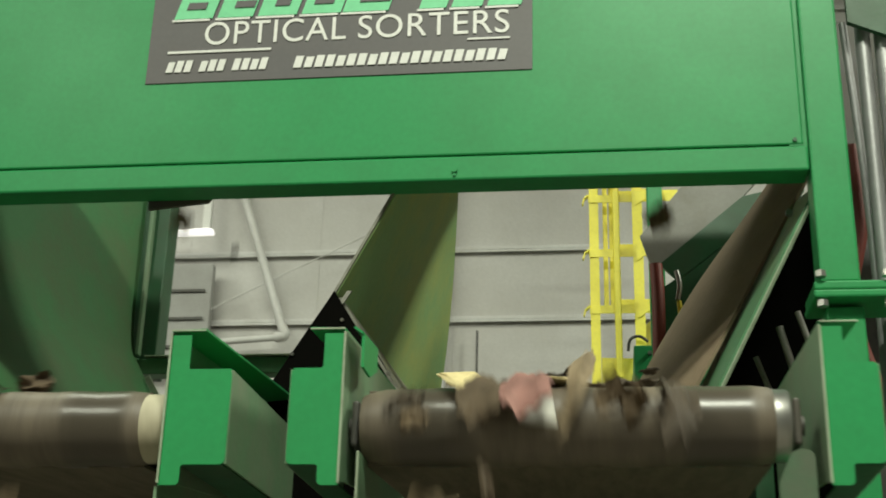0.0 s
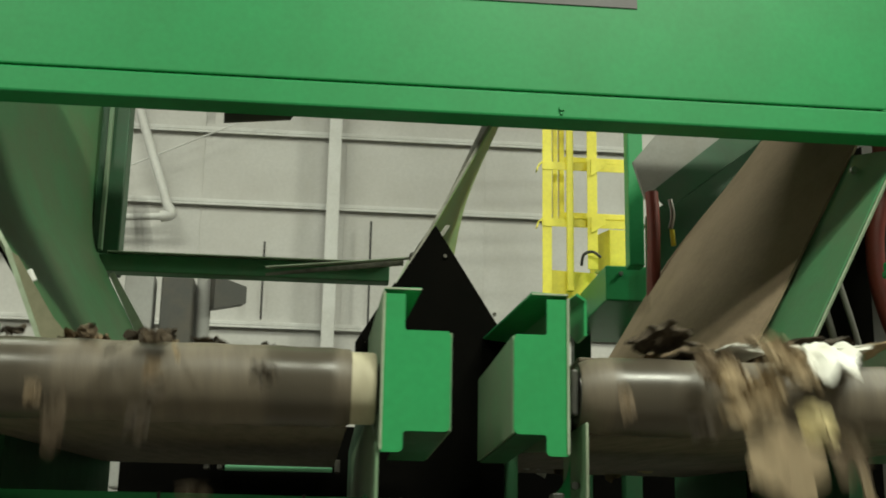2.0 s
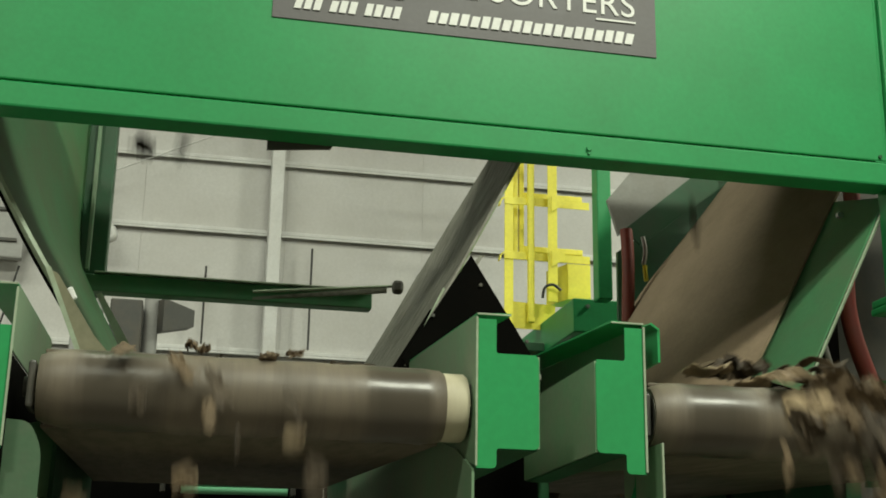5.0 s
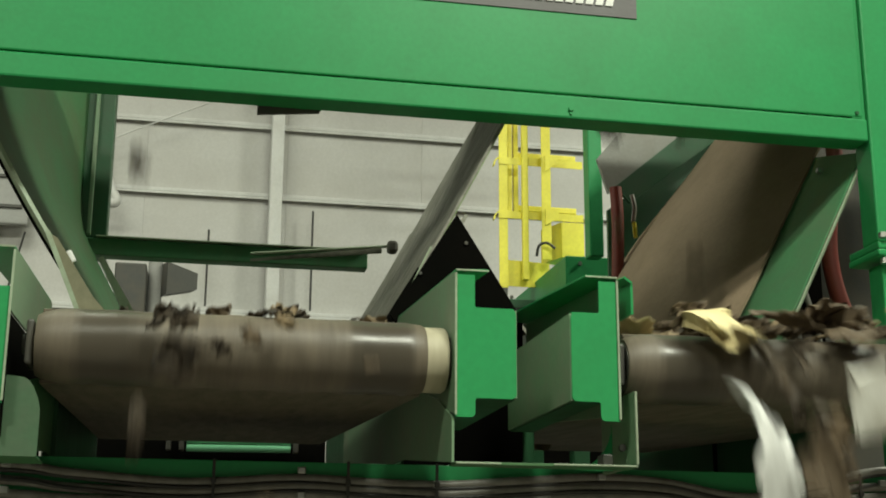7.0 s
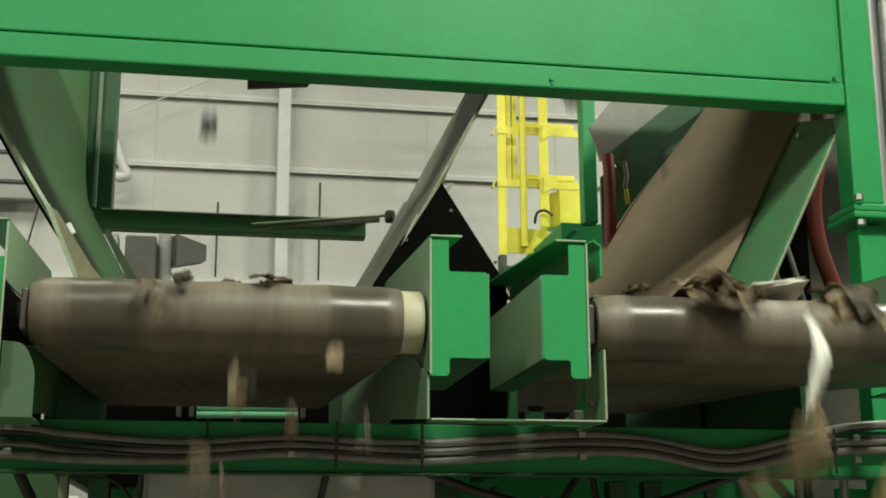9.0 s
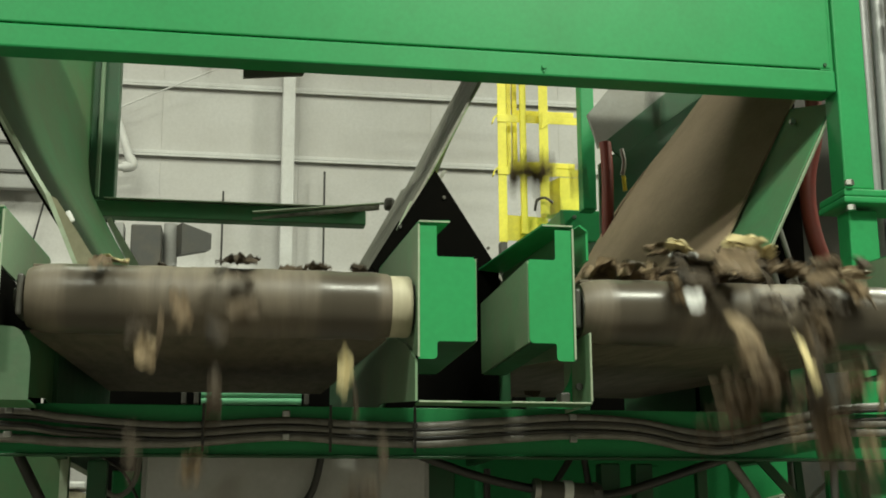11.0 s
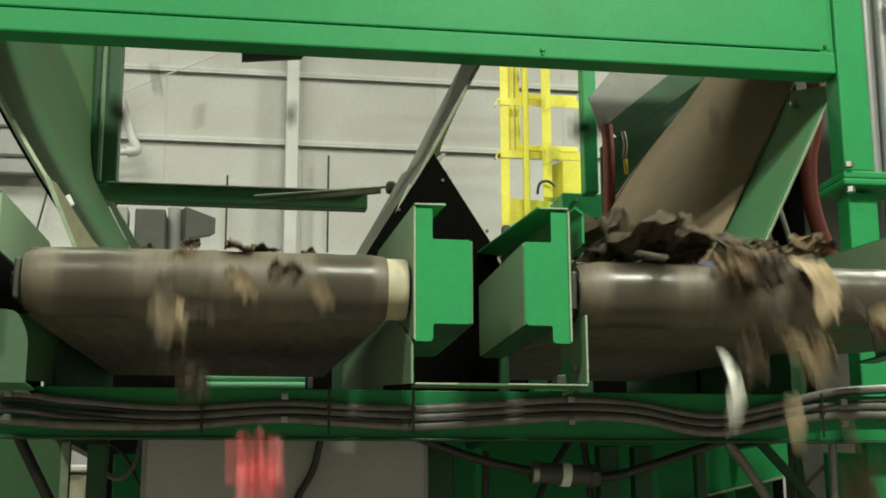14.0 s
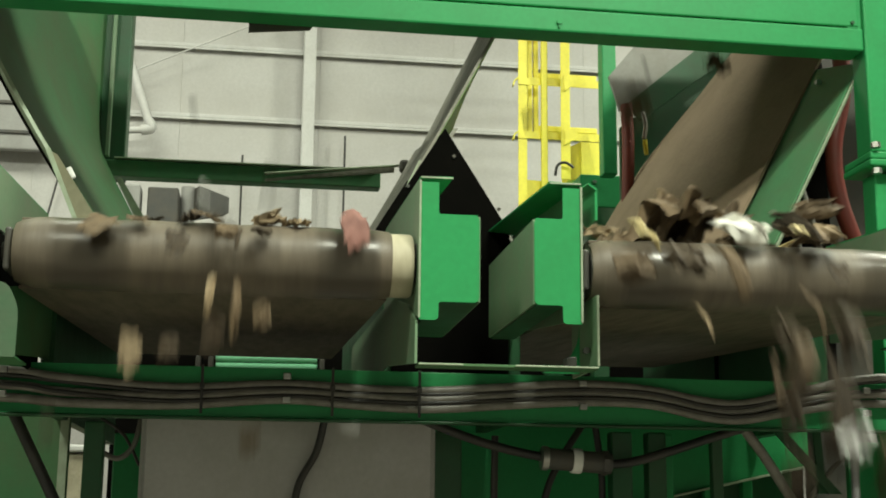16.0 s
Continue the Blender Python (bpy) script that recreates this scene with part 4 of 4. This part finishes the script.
part("toe_plate", sheet([(0.022, CY + 0.02, 3.035), (0.235, CY + 0.02, 3.035), (0.235, CY + 0.02, 3.16), (0.022, CY + 0.02, 3.168)], 0.006), YELLOW, cage)
part("foot", box(-0.02, 0.015, CY - 0.01, CY + 0.05, 2.94, 3.021, 0.004), GREY_DARK, cage)
plat = thing("platform_frame", "green steel platform frame under the ladder", "platform")
part("beam", box(0.106, 0.425, 5.0, 5.9, 2.87, 3.02, 0.006), GREEN, plat)
part("plate", box(-0.07, 0.104, 5.44, 5.9, 2.87, 2.912, 0.004), GREEN_DARK, plat)
part("leg", box(0.11, 0.19, 5.70, 5.78, 0.0, 2.868, 0.005), GREEN_DARK, plat)
part("leg", box(0.34, 0.42, 5.70, 5.78, 0.0, 2.868, 0.005), GREEN_DARK, plat)
part("bolt", bolt(0.17, 4.994, 2.985, 0.010), STEEL, plat)
wire = thing("cable", "black cable looping behind the ladder", "cable")
part("cable_sheath", tube([(0.09, 5.42, 3.12), (0.10, 5.41, 3.17), (0.14, 5.41, 3.185), (0.178, 5.41, 3.16)], 0.007, 8), CABLE_BLACK, wire, smooth=60)

# the platform stands a little further back
for ob in (plat, wire):
    ob.matrix_basis = Matrix.Translation((0.05, 0.017, -0.0456)) @ Matrix.Scale(1.03, 4)

# ---- plant behind the left belt ----
motor = thing("drive_motor", "dark grey drive motor behind the belt", "motor")
part("gearbox", box(-1.93, -1.755, 6.95, 7.25, 2.9, 3.36, 0.01), GREY_DARK, motor)
part("column", tube([(-1.71, 7.1, 2.3), (-1.71, 7.1, 3.40)], 0.042, 16), GREY_SHEET, motor, "grey pipe column", 40)
part("column", box(-2.13, -1.97, 6.95, 7.1, 2.2, 3.37, 0.01), GREY_SHEET, motor, "grey steel column")
part("terminal_box", sheet([(-1.66, 7.05, 3.39), (-1.49, 7.12, 3.345), (-1.49, 7.12, 3.25), (-1.66, 7.05, 3.20)], 0.10), GREY_DARK, motor)
part("stand", box(-1.95, -1.50, 6.9, 7.3, 0.0, 2.9, 0.01), GREY_DARK, motor)
crate = thing("storage_crate", "cream plastic crate stacked behind the machine", "crate")
part("shell", box(-2.40, -2.03, 6.0, 6.35, 0.0, 1.80, 0.02), CREAM, crate)
part("lid", box(-2.42, -2.01, 5.98, 6.37, 1.805, 1.84, 0.01), WHITE, crate, "white lid")

# ---- scrap on the belts and in the air ----
def crumple(w, d, t, amp, seed, nx=8, ny=8, curl=0.0, ragged=0.16):
    """A thin, bent sheet with a torn outline, in both faces."""
    r = random.Random(seed)
    off = Vector((r.uniform(0, 50), r.uniform(0, 50), r.uniform(0, 50)))
    bm = bmesh.new()
    top, bot = [], []
    for j in range(ny + 1):
        for i in range(nx + 1):
            u, v = 2 * i / nx - 1, 2 * j / ny - 1
            # pull the corners in, then tear the outline
            k = 1 - 0.22 * (u * v) ** 2
            k *= 1 + ragged * 1.6 * max(abs(u), abs(v)) ** 3 * noise.noise(Vector((u * 1.9, v * 1.9, 7)) + off) + r.uniform(-0.02, 0.02)
            x, y = u * w * k / 2, v * d * k / 2
            z = amp * (noise.noise(Vector((u * 1.1, v * 1.1, 0)) + off) + 0.45 * noise.noise(Vector((u * 2.8, v * 2.8, 3)) + off) + 0.2 * noise.noise(Vector((u * 6.5, v * 6.5, 5)) + off))
            if curl:
                a = y * curl
                y, z = math.sin(a) / curl + z * math.sin(a), -(1 - math.cos(a)) / curl + z * math.cos(a)
            top.append(bm.verts.new((x, y, z + t / 2)))
            bot.append(bm.verts.new((x, y, z - t / 2)))
    q = lambda i, j: j * (nx + 1) + i
    for j in range(ny):
        for i in range(nx):
            a = (q(i, j), q(i + 1, j), q(i + 1, j + 1), q(i, j + 1))
            bm.faces.new([top[k] for k in a]), bm.faces.new([bot[k] for k in a[::-1]])
    ring = [q(i, 0) for i in range(nx)] + [q(nx, j) for j in range(ny)] + [q(nx - i, ny) for i in range(nx)] + [q(0, ny - j) for j in range(ny)]
    for a, b in zip(ring, ring[1:] + ring[:1]):
        bm.faces.new((top[b], top[a], bot[a], bot[b]))
    return bm


def chunk(w, d, h, seed, rough=0.22):
    """An irregular broken lump."""
    r = random.Random(seed)
    off = Vector((r.uniform(0, 50), r.uniform(0, 50), r.uniform(0, 50)))
    bm = bmesh.new()
    bmesh.ops.create_cube(bm, size=1)
    bmesh.ops.subdivide_edges(bm, edges=bm.edges[:], cuts=3, use_grid_fill=True)
    for v in bm.verts:
        c = v.co.copy()
        c += Vector((noise.noise(c * 2.3 + off), noise.noise(c * 2.3 + off * 1.7), noise.noise(c * 2.3 - off))) * rough * 1.6
        c *= 1 - 0.16 * (c.length - 0.5)
        v.co = Vector((c.x * w, c.y * d, c.z * h))
    return bm


def tangle(seed, n=20):
    """A wad of torn rag: one ragged sheet, pushed together until it folds over itself."""
    r = random.Random(seed)
    off = Vector((r.uniform(0, 50), r.uniform(0, 50), r.uniform(0, 50)))
    bm = crumple(0.22, 0.19, 0.005, 0.05, seed, n, n, ragged=0.4)
    for v in bm.verts:
        c = v.co * 17
        push = Vector((noise.noise(c + off), noise.noise(c + off * 1.7), noise.noise(c - off)))
        fine = Vector((noise.noise(c * 2.6 - off), noise.noise(c * 2.6 + off), noise.noise(c * 2.6 - off * 1.3)))
        v.co += Vector((push.x * 0.045, push.y * 0.045, abs(push.z) * 0.075 - 0.015)) + fine * 0.02
    return bm


KINDS = {
    "scrap_sheet": [mesh_of("scrap_sheet", crumple(0.16, 0.20, 0.004, 0.026, s, 14, 14, ragged=0.34), SCRAP["brown"], 30) for s in (1, 2, 3, 19, 20)],
    "scrap_curl": [mesh_of("scrap_curl", crumple(0.11, 0.32, 0.004, 0.03, s, 10, 18, curl=5.0, ragged=0.3), SCRAP["brown"], 32) for s in (4, 5, 6, 21)],
    "scrap_strip": [mesh_of("scrap_strip", crumple(0.042, 0.26, 0.004, 0.028, s, 5, 16, curl=3.0, ragged=0.3), SCRAP["brown"], 32) for s in (7, 8, 9, 22)],
    "scrap_chunk": [mesh_of("scrap_chunk", chunk(0.12, 0.10, 0.06, s, 0.34), SCRAP["brown"], 25) for s in (10, 11, 12, 23)],
    "scrap_board": [mesh_of("scrap_board", chunk(0.16, 0.18, 0.018, s, 0.08), SCRAP["cream"], 40) for s in (13, 14, 15)],
    "scrap_clump": [mesh_of("scrap_clump", tangle(s), SCRAP["dark"], 28) for s in (16, 17, 18, 24, 25)],
}
LABELS = {"brown": "damp brown", "dark": "dark dirty", "card": "torn brown cardboard", "cream": "pale cream", "white": "dirty white", "film": "crumpled grey plastic",
          "red": "red plastic", "blue": "blue plastic", "teal": "teal plastic", "orange": "orange plastic", "maroon": "maroon cloth"}
FORMS = {"scrap_sheet": "sheet of scrap on the belt", "scrap_curl": "curled scrap dropping off the belt", "scrap_strip": "narrow strip of scrap", "scrap_chunk": "broken lump of scrap",
         "scrap_board": "flat board offcut", "scrap_clump": "crumpled clump of scrap"}
KINDS["scrap_flake"], FORMS["scrap_flake"] = KINDS["scrap_sheet"], "flake torn off a sheet"
KINDS["scrap_lump"], FORMS["scrap_lump"] = KINDS["scrap_chunk"], "small rounded lump"
G, V0, DECK = 9.81, 2.0, 3.58
MOVES = []


def scrap(kind, colour, size, x, t_roll, rng, source, heap=0.03, wait_y=None):
    me = rng.choice(KINDS[kind])
    ob = new(kind, me)
    ob.material_slots[0].link = "OBJECT"
    ob.material_slots[0].material = SCRAP[colour]
    ob.scale = (size * rng.uniform(0.85, 1.15), size * rng.uniform(0.85, 1.15), size * rng.uniform(0.8, 1.2))
    tagged(ob, LABELS[colour] + " " + FORMS[kind], "scrap", "scrap on the belts")
    h = {"scrap_sheet": 0.018, "scrap_curl": 0.02, "scrap_strip": 0.02, "scrap_chunk": 0.03, "scrap_board": 0.015, "scrap_clump": 0.035, "scrap_flake": 0.018, "scrap_lump": 0.035}[kind] * size
    top = RZ + RR + h + rng.uniform(0.0, heap)
    tilt = (rng.uniform(-12, 12), rng.uniform(-14, 14), rng.uniform(-50, 50) if kind not in ("scrap_curl", "scrap_strip") else rng.uniform(-25, 25))
    y_of = lambda t: RY + SPEED * (t_roll - t)
    if source == "belt":
        wait = (x, wait_y or rng.uniform(4.2, 4.85), top)
        t_start = t_roll - (wait[1] - RY) / SPEED
        rows = [(t_start - 30.0, pose(*wait, *tilt)), (t_start, pose(*wait, *tilt)), (t_start + 0.2, pose(x, y_of(t_start + 0.2), top, *tilt))]
    else:
        y_land = rng.uniform(3.45, 3.75)
        t_land = t_roll - (y_land - RY) / SPEED
        fall = (math.sqrt(V0 * V0 + 2 * G * (DECK - top)) - V0) / G
        t_drop = t_land - fall
        x_from = x + rng.uniform(-0.25, 0.25)
        y_from = rng.uniform(3.70, 4.02)
        spin = rng.choice((-1, 1)) * rng.uniform(200, 420)
        at = lambda f: pose(x_from + (x - x_from) * f, y_from + (y_land - y_from) * f, DECK - V0 * f * fall - 0.5 * G * (f * fall) ** 2, tilt[0] + spin * (1 - f) * fall, tilt[1] + 0.6 * spin * (1 - f) * fall, tilt[2])
        rows = [(t_drop - 30.0, at(0.0))] + [(t_drop + fall * k / 5, at(k / 5)) for k in range(6)]
    # over the drum and down to the floor
    spin = rng.uniform(190, 420)
    drift = rng.uniform(-0.15, 0.15)
    ground = rng.uniform(0.03, 0.25)
    v = SPEED * rng.uniform(0.72, 1.0)
    t_hit = math.sqrt(2 * (top - ground) / G)
    drop = lambda d: pose(x + drift * d, RY - v * d - 0.02 * min(1, d / 0.1), top - 0.5 * G * d * d, tilt[0] + spin * min(d, 0.34) + 60 * d, tilt[1], tilt[2] + 60 * d)
    for d in (0.0, 0.07, 0.14, 0.21, 0.28, 0.35, 0.45, 0.55, t_hit):
        rows.append((t_roll + d, drop(d)))
    rows.append((t_roll + t_hit + 30.0, drop(t_hit)))
    MOVES.append((ob, clipped(rows)))


def clipped(rows, t0=0.0, t1=16.0):
    """The rows between t0 and t1, with the poses at both ends worked out between their neighbours."""
    def at(t):
        for (a, m), (b, n) in zip(rows, rows[1:]):
            if a <= t <= b:
                f = (t - a) / (b - a)
                q = m.to_quaternion().slerp(n.to_quaternion(), f)
                return Matrix.Translation(m.translation.lerp(n.translation, f)) @ q.to_matrix().to_4x4()
        return rows[-1][1]
    return [(t0, at(t0))] + [r for r in rows if t0 + 0.034 < r[0] < t1 - 0.034] + [(t1, at(t1))]


# pieces that stand out: kind, colour, size, place across, time over the drum
STANDOUT = (
    ("scrap_board", "cream", 0.55, -0.24, -0.05), ("scrap_board", "white", 0.5, -0.10, -0.15), ("scrap_curl", "maroon", 1.0, -0.12, -0.09), ("scrap_board", "cream", 0.4, -0.05, -0.02), ("scrap_curl", "brown", 0.8, -0.2, -0.10), ("scrap_strip", "card", 1.1, -0.02, -0.1),
    ("scrap_curl", "maroon", 1.1, -0.20, 0.22), ("scrap_sheet", "card", 1.0, -0.30, -0.3), ("scrap_chunk", "white", 0.7, 0.10, 0.25), ("scrap_board", "cream", 0.7, -0.2, 0.50),
    ("scrap_curl", "card", 1.0, 0.12, 0.52), ("scrap_clump", "film", 1.35, -0.02, 0.86), ("scrap_chunk", "card", 1.2, 0.0, 0.95), ("scrap_curl", "brown", 1.2, -0.2, 1.0),
    ("scrap_board", "white", 0.7, -0.36, 1.42), ("scrap_board", "cream", 0.6, -0.2, 1.38), ("scrap_board", "cream", 0.5, -0.06, 1.40), ("scrap_strip", "card", 1.2, 0.16, 1.28),
    ("scrap_curl", "white", 1.0, 0.05, 1.95), ("scrap_board", "white", 0.8, 0.12, 2.0), ("scrap_board", "white", 0.7, -0.1, 2.02), ("scrap_curl", "cream", 0.9, -0.05, 2.42),
    ("scrap_chunk", "orange", 0.5, -0.15, 2.85), ("scrap_curl", "cream", 1.1, 0.05, 2.85), ("scrap_curl", "cream", 1.2, 0.10, 3.30), ("scrap_curl", "white", 0.9, 0.2, 3.38),
    ("scrap_chunk", "red", 0.6, -0.12, 3.75), ("scrap_strip", "cream", 0.8, -1.16, 3.22), ("scrap_sheet", "card", 1.1, -1.3, 3.56),
    ("scrap_curl", "film", 1.0, -0.3, 5.95), ("scrap_curl", "white", 0.8, -0.15, 6.0), ("scrap_strip", "card", 1.2, -1.45, 6.1), ("scrap_curl", "film", 1.3, -0.22, 6.72), ("scrap_board", "white", 0.8, 0.05, 6.78),
    ("scrap_board", "cream", 0.9, 0.07, 6.66), ("scrap_chunk", "cream", 1.0, -0.25, 6.92), ("scrap_board", "cream", 0.7, -1.35, 7.3), ("scrap_strip", "white", 1.0, 0.15, 7.35), ("scrap_strip", "cream", 1.0, 0.0, 7.7),
    ("scrap_strip", "white", 1.0, -0.02, 8.78), ("scrap_strip", "cream", 1.0, 0.24, 8.80), ("scrap_strip", "cream", 1.1, 0.17, 8.68), ("scrap_curl", "card", 0.9, -0.1, 8.70), ("scrap_board", "white", 0.9, 0.05, 9.05),
    ("scrap_curl", "cream", 0.9, -0.2, 9.55), ("scrap_sheet", "card", 0.7, -1.42, 9.45), ("scrap_curl", "cream", 0.7, -0.1, 11.7), ("scrap_board", "white", 0.7, 0.1, 11.85), ("scrap_board", "white", 0.6, -0.05, 11.72),
    ("scrap_curl", "cream", 0.9, -0.0, 12.49), ("scrap_curl", "brown", 1.2, -0.12, 12.36), ("scrap_board", "white", 0.5, 0.12, 12.46), ("scrap_clump", "card", 0.5, -1.3, 12.35), ("scrap_clump", "dark", 0.7, -1.5, 12.35),
    ("scrap_board", "cream", 0.8, 0.03, 12.68), ("scrap_chunk", "teal", 0.8, 0.15, 13.0), ("scrap_clump", "red", 0.48, -1.29, 13.66), ("scrap_board", "white", 0.5, 0.17, 13.30), ("scrap_curl", "white", 0.8, -0.2, 13.35),
    ("scrap_clump", "blue", 0.45, -0.06, 14.14), ("scrap_curl", "white", 0.6, -0.2, 13.72), ("scrap_curl", "card", 0.8, 0.1, 13.85), ("scrap_board", "white", 0.45, -0.28, 13.98), ("scrap_board", "white", 0.6, -0.3, 14.1), ("scrap_board", "white", 1.0, 0.22, 14.62),
    ("scrap_chunk", "cream", 0.6, 0.0, 14.55), ("scrap_strip", "cream", 0.8, 0.18, 15.1), ("scrap_strip", "white", 0.45, -0.15, 15.24), ("scrap_clump", "blue", 0.6, -0.02, 15.46), ("scrap_strip", "card", 0.7, 0.05, 15.22),
    ("scrap_chunk", "white", 0.8, -0.1, 15.93), ("scrap_strip", "cream", 0.8, 0.25, 15.8), ("scrap_curl", "maroon", 0.6, -1.06, 15.92),
    ("scrap_sheet", "film", 0.8, 0.12, 6.30), ("scrap_curl", "card", 0.9, 0.04, 6.40), ("scrap_clump", "brown", 1.2, -0.25, 1.10), ("scrap_chunk", "card", 1.0, -0.12, 1.06), ("scrap_sheet", "brown", 1.3, -0.17, 0.93), ("scrap_clump", "dark", 1.5, -0.33, 8.12), ("scrap_clump", "dark", 1.6, -0.18, 8.02), ("scrap_clump", "brown", 1.6, -0.05, 8.15),
    ("scrap_clump", "dark", 1.4, -0.25, 8.30), ("scrap_sheet", "card", 1.1, -1.33, 9.34), ("scrap_sheet", "dark", 1.0, -1.24, 9.62), ("scrap_strip", "cream", 0.9, -0.05, 9.36), ("scrap_curl", "card", 0.6, 0.04, 9.32), ("scrap_board", "white", 0.4, 0.1, 9.3),
    ("scrap_strip", "cream", 0.9, -1.36, 11.86), ("scrap_curl", "maroon", 0.8, 0.07, 11.9), ("scrap_sheet", "card", 0.8, -1.42, 15.45), ("scrap_chunk", "red", 0.4, -0.08, 15.40), ("scrap_clump", "brown", 0.9, -0.22, 3.52), ("scrap_sheet", "card", 0.8, -0.05, 3.58), ("scrap_strip", "cream", 0.8, 0.0, 3.5), ("scrap_strip", "cream", 0.7, 0.08, 3.62), ("scrap_sheet", "card", 0.7, -1.45, 3.62), ("scrap_sheet", "card", 0.6, -1.55, 3.7),
    ("scrap_clump", "dark", 0.7, -0.1, 3.48), ("scrap_clump", "dark", 1.2, -0.30, 12.72), ("scrap_curl", "brown", 1.2, -0.22, 12.66), ("scrap_clump", "dark", 1.3, -0.3, 14.0), ("scrap_clump", "dark", 1.2, -0.28, 14.35),
    ("scrap_clump", "brown", 1.2, -0.15, 16.15), ("scrap_clump", "brown", 1.2, -0.28, 16.05), ("scrap_clump", "dark", 1.2, -0.2, 13.05), ("scrap_clump", "dark", 1.2, -0.05, 13.15),
)
rng = random.Random(11)
for kind, colour, size, x, t_roll in STANDOUT:
    scrap(kind, colour, size, x, t_roll, rng, "belt", 0.03)

for size, x, t_roll in ((1.8, -0.36, 4.00), (1.5, -0.28, 3.92), (1.1, -0.20, 3.96)):
    scrap("scrap_clump", "film", size, x, t_roll, rng, "belt", 0.09, 4.62)


# how thick the load lies on the wide stream, second by second
LOAD = ((0, 0.8), (0.6, 0.9), (1.0, 1.4), (1.5, 0.7), (2.0, 0.9), (3.0, 1.0), (3.6, 1.1), (5.0, 0.9), (6.0, 0.5), (6.6, 0.7), (7.1, 1.2), (7.6, 1.0), (8.1, 1.6), (8.6, 1.1), (9.0, 0.6),
        (9.6, 0.8), (10.6, 1.0), (11.7, 1.4), (12.1, 0.8), (12.6, 1.1), (13.0, 0.9), (13.5, 1.4), (14.0, 0.8), (14.5, 1.2), (15.0, 0.5), (15.5, 0.8), (16.1, 1.2), (18.0, 1.0))


def load(t):
    for (a, p), (b, q) in zip(LOAD, LOAD[1:]):
        if t < b:
            return p + (q - p) * max(0.0, (t - a) / (b - a))
    return 1.0


def stream(x0, x1, rate, seed, heap, big=1.05, uneven=True):
    r = random.Random(seed)
    t = -0.4
    while t < 17.6:
        t += r.expovariate(rate)
        kind = r.choices(("scrap_sheet", "scrap_curl", "scrap_strip", "scrap_chunk", "scrap_clump", "scrap_flake", "scrap_lump"), (2.8, 1.0, 1.8, 2.2, 2.4, 3.0, 2.4))[0]
        colour = r.choices(("brown", "dark", "card", "film", "cream"), (8, 6, 1.8, 0.3, 0.35))[0]
        x = r.triangular(x0, x1, (x0 + x1) / 2)
        if uneven and r.random() * 1.6 > load(t):
            continue
        if any(abs(x - h[3]) < 0.08 and -0.10 < h[4] - t < 0.14 for h in STANDOUT):
            continue
        fly = colour != "cream" and kind != "scrap_curl" and r.random() < 0.42
        size = 0.26 + (big - 0.26) * r.random() ** 1.6
        scrap(kind, colour, size * (0.8 if fly else 1), x, t, r, "air" if fly else "belt", heap * (load(t) if uneven else 1))


stream(-1.76, -1.00, 44.0, 21, 0.012, 0.52, False)
stream(-0.42, 0.32, 150.0, 22, 0.075, 0.9)


def motions():
    step = 0.1
    for drum in (drum_left, drum_right):
        rows = [(k * step, pose(0, 0, 0, math.degrees(SPEED / RR) * k * step)) for k in range(161)]
        walk(drum, rows)
    for ob, rows in MOVES:
        walk(ob, rows)


motions()
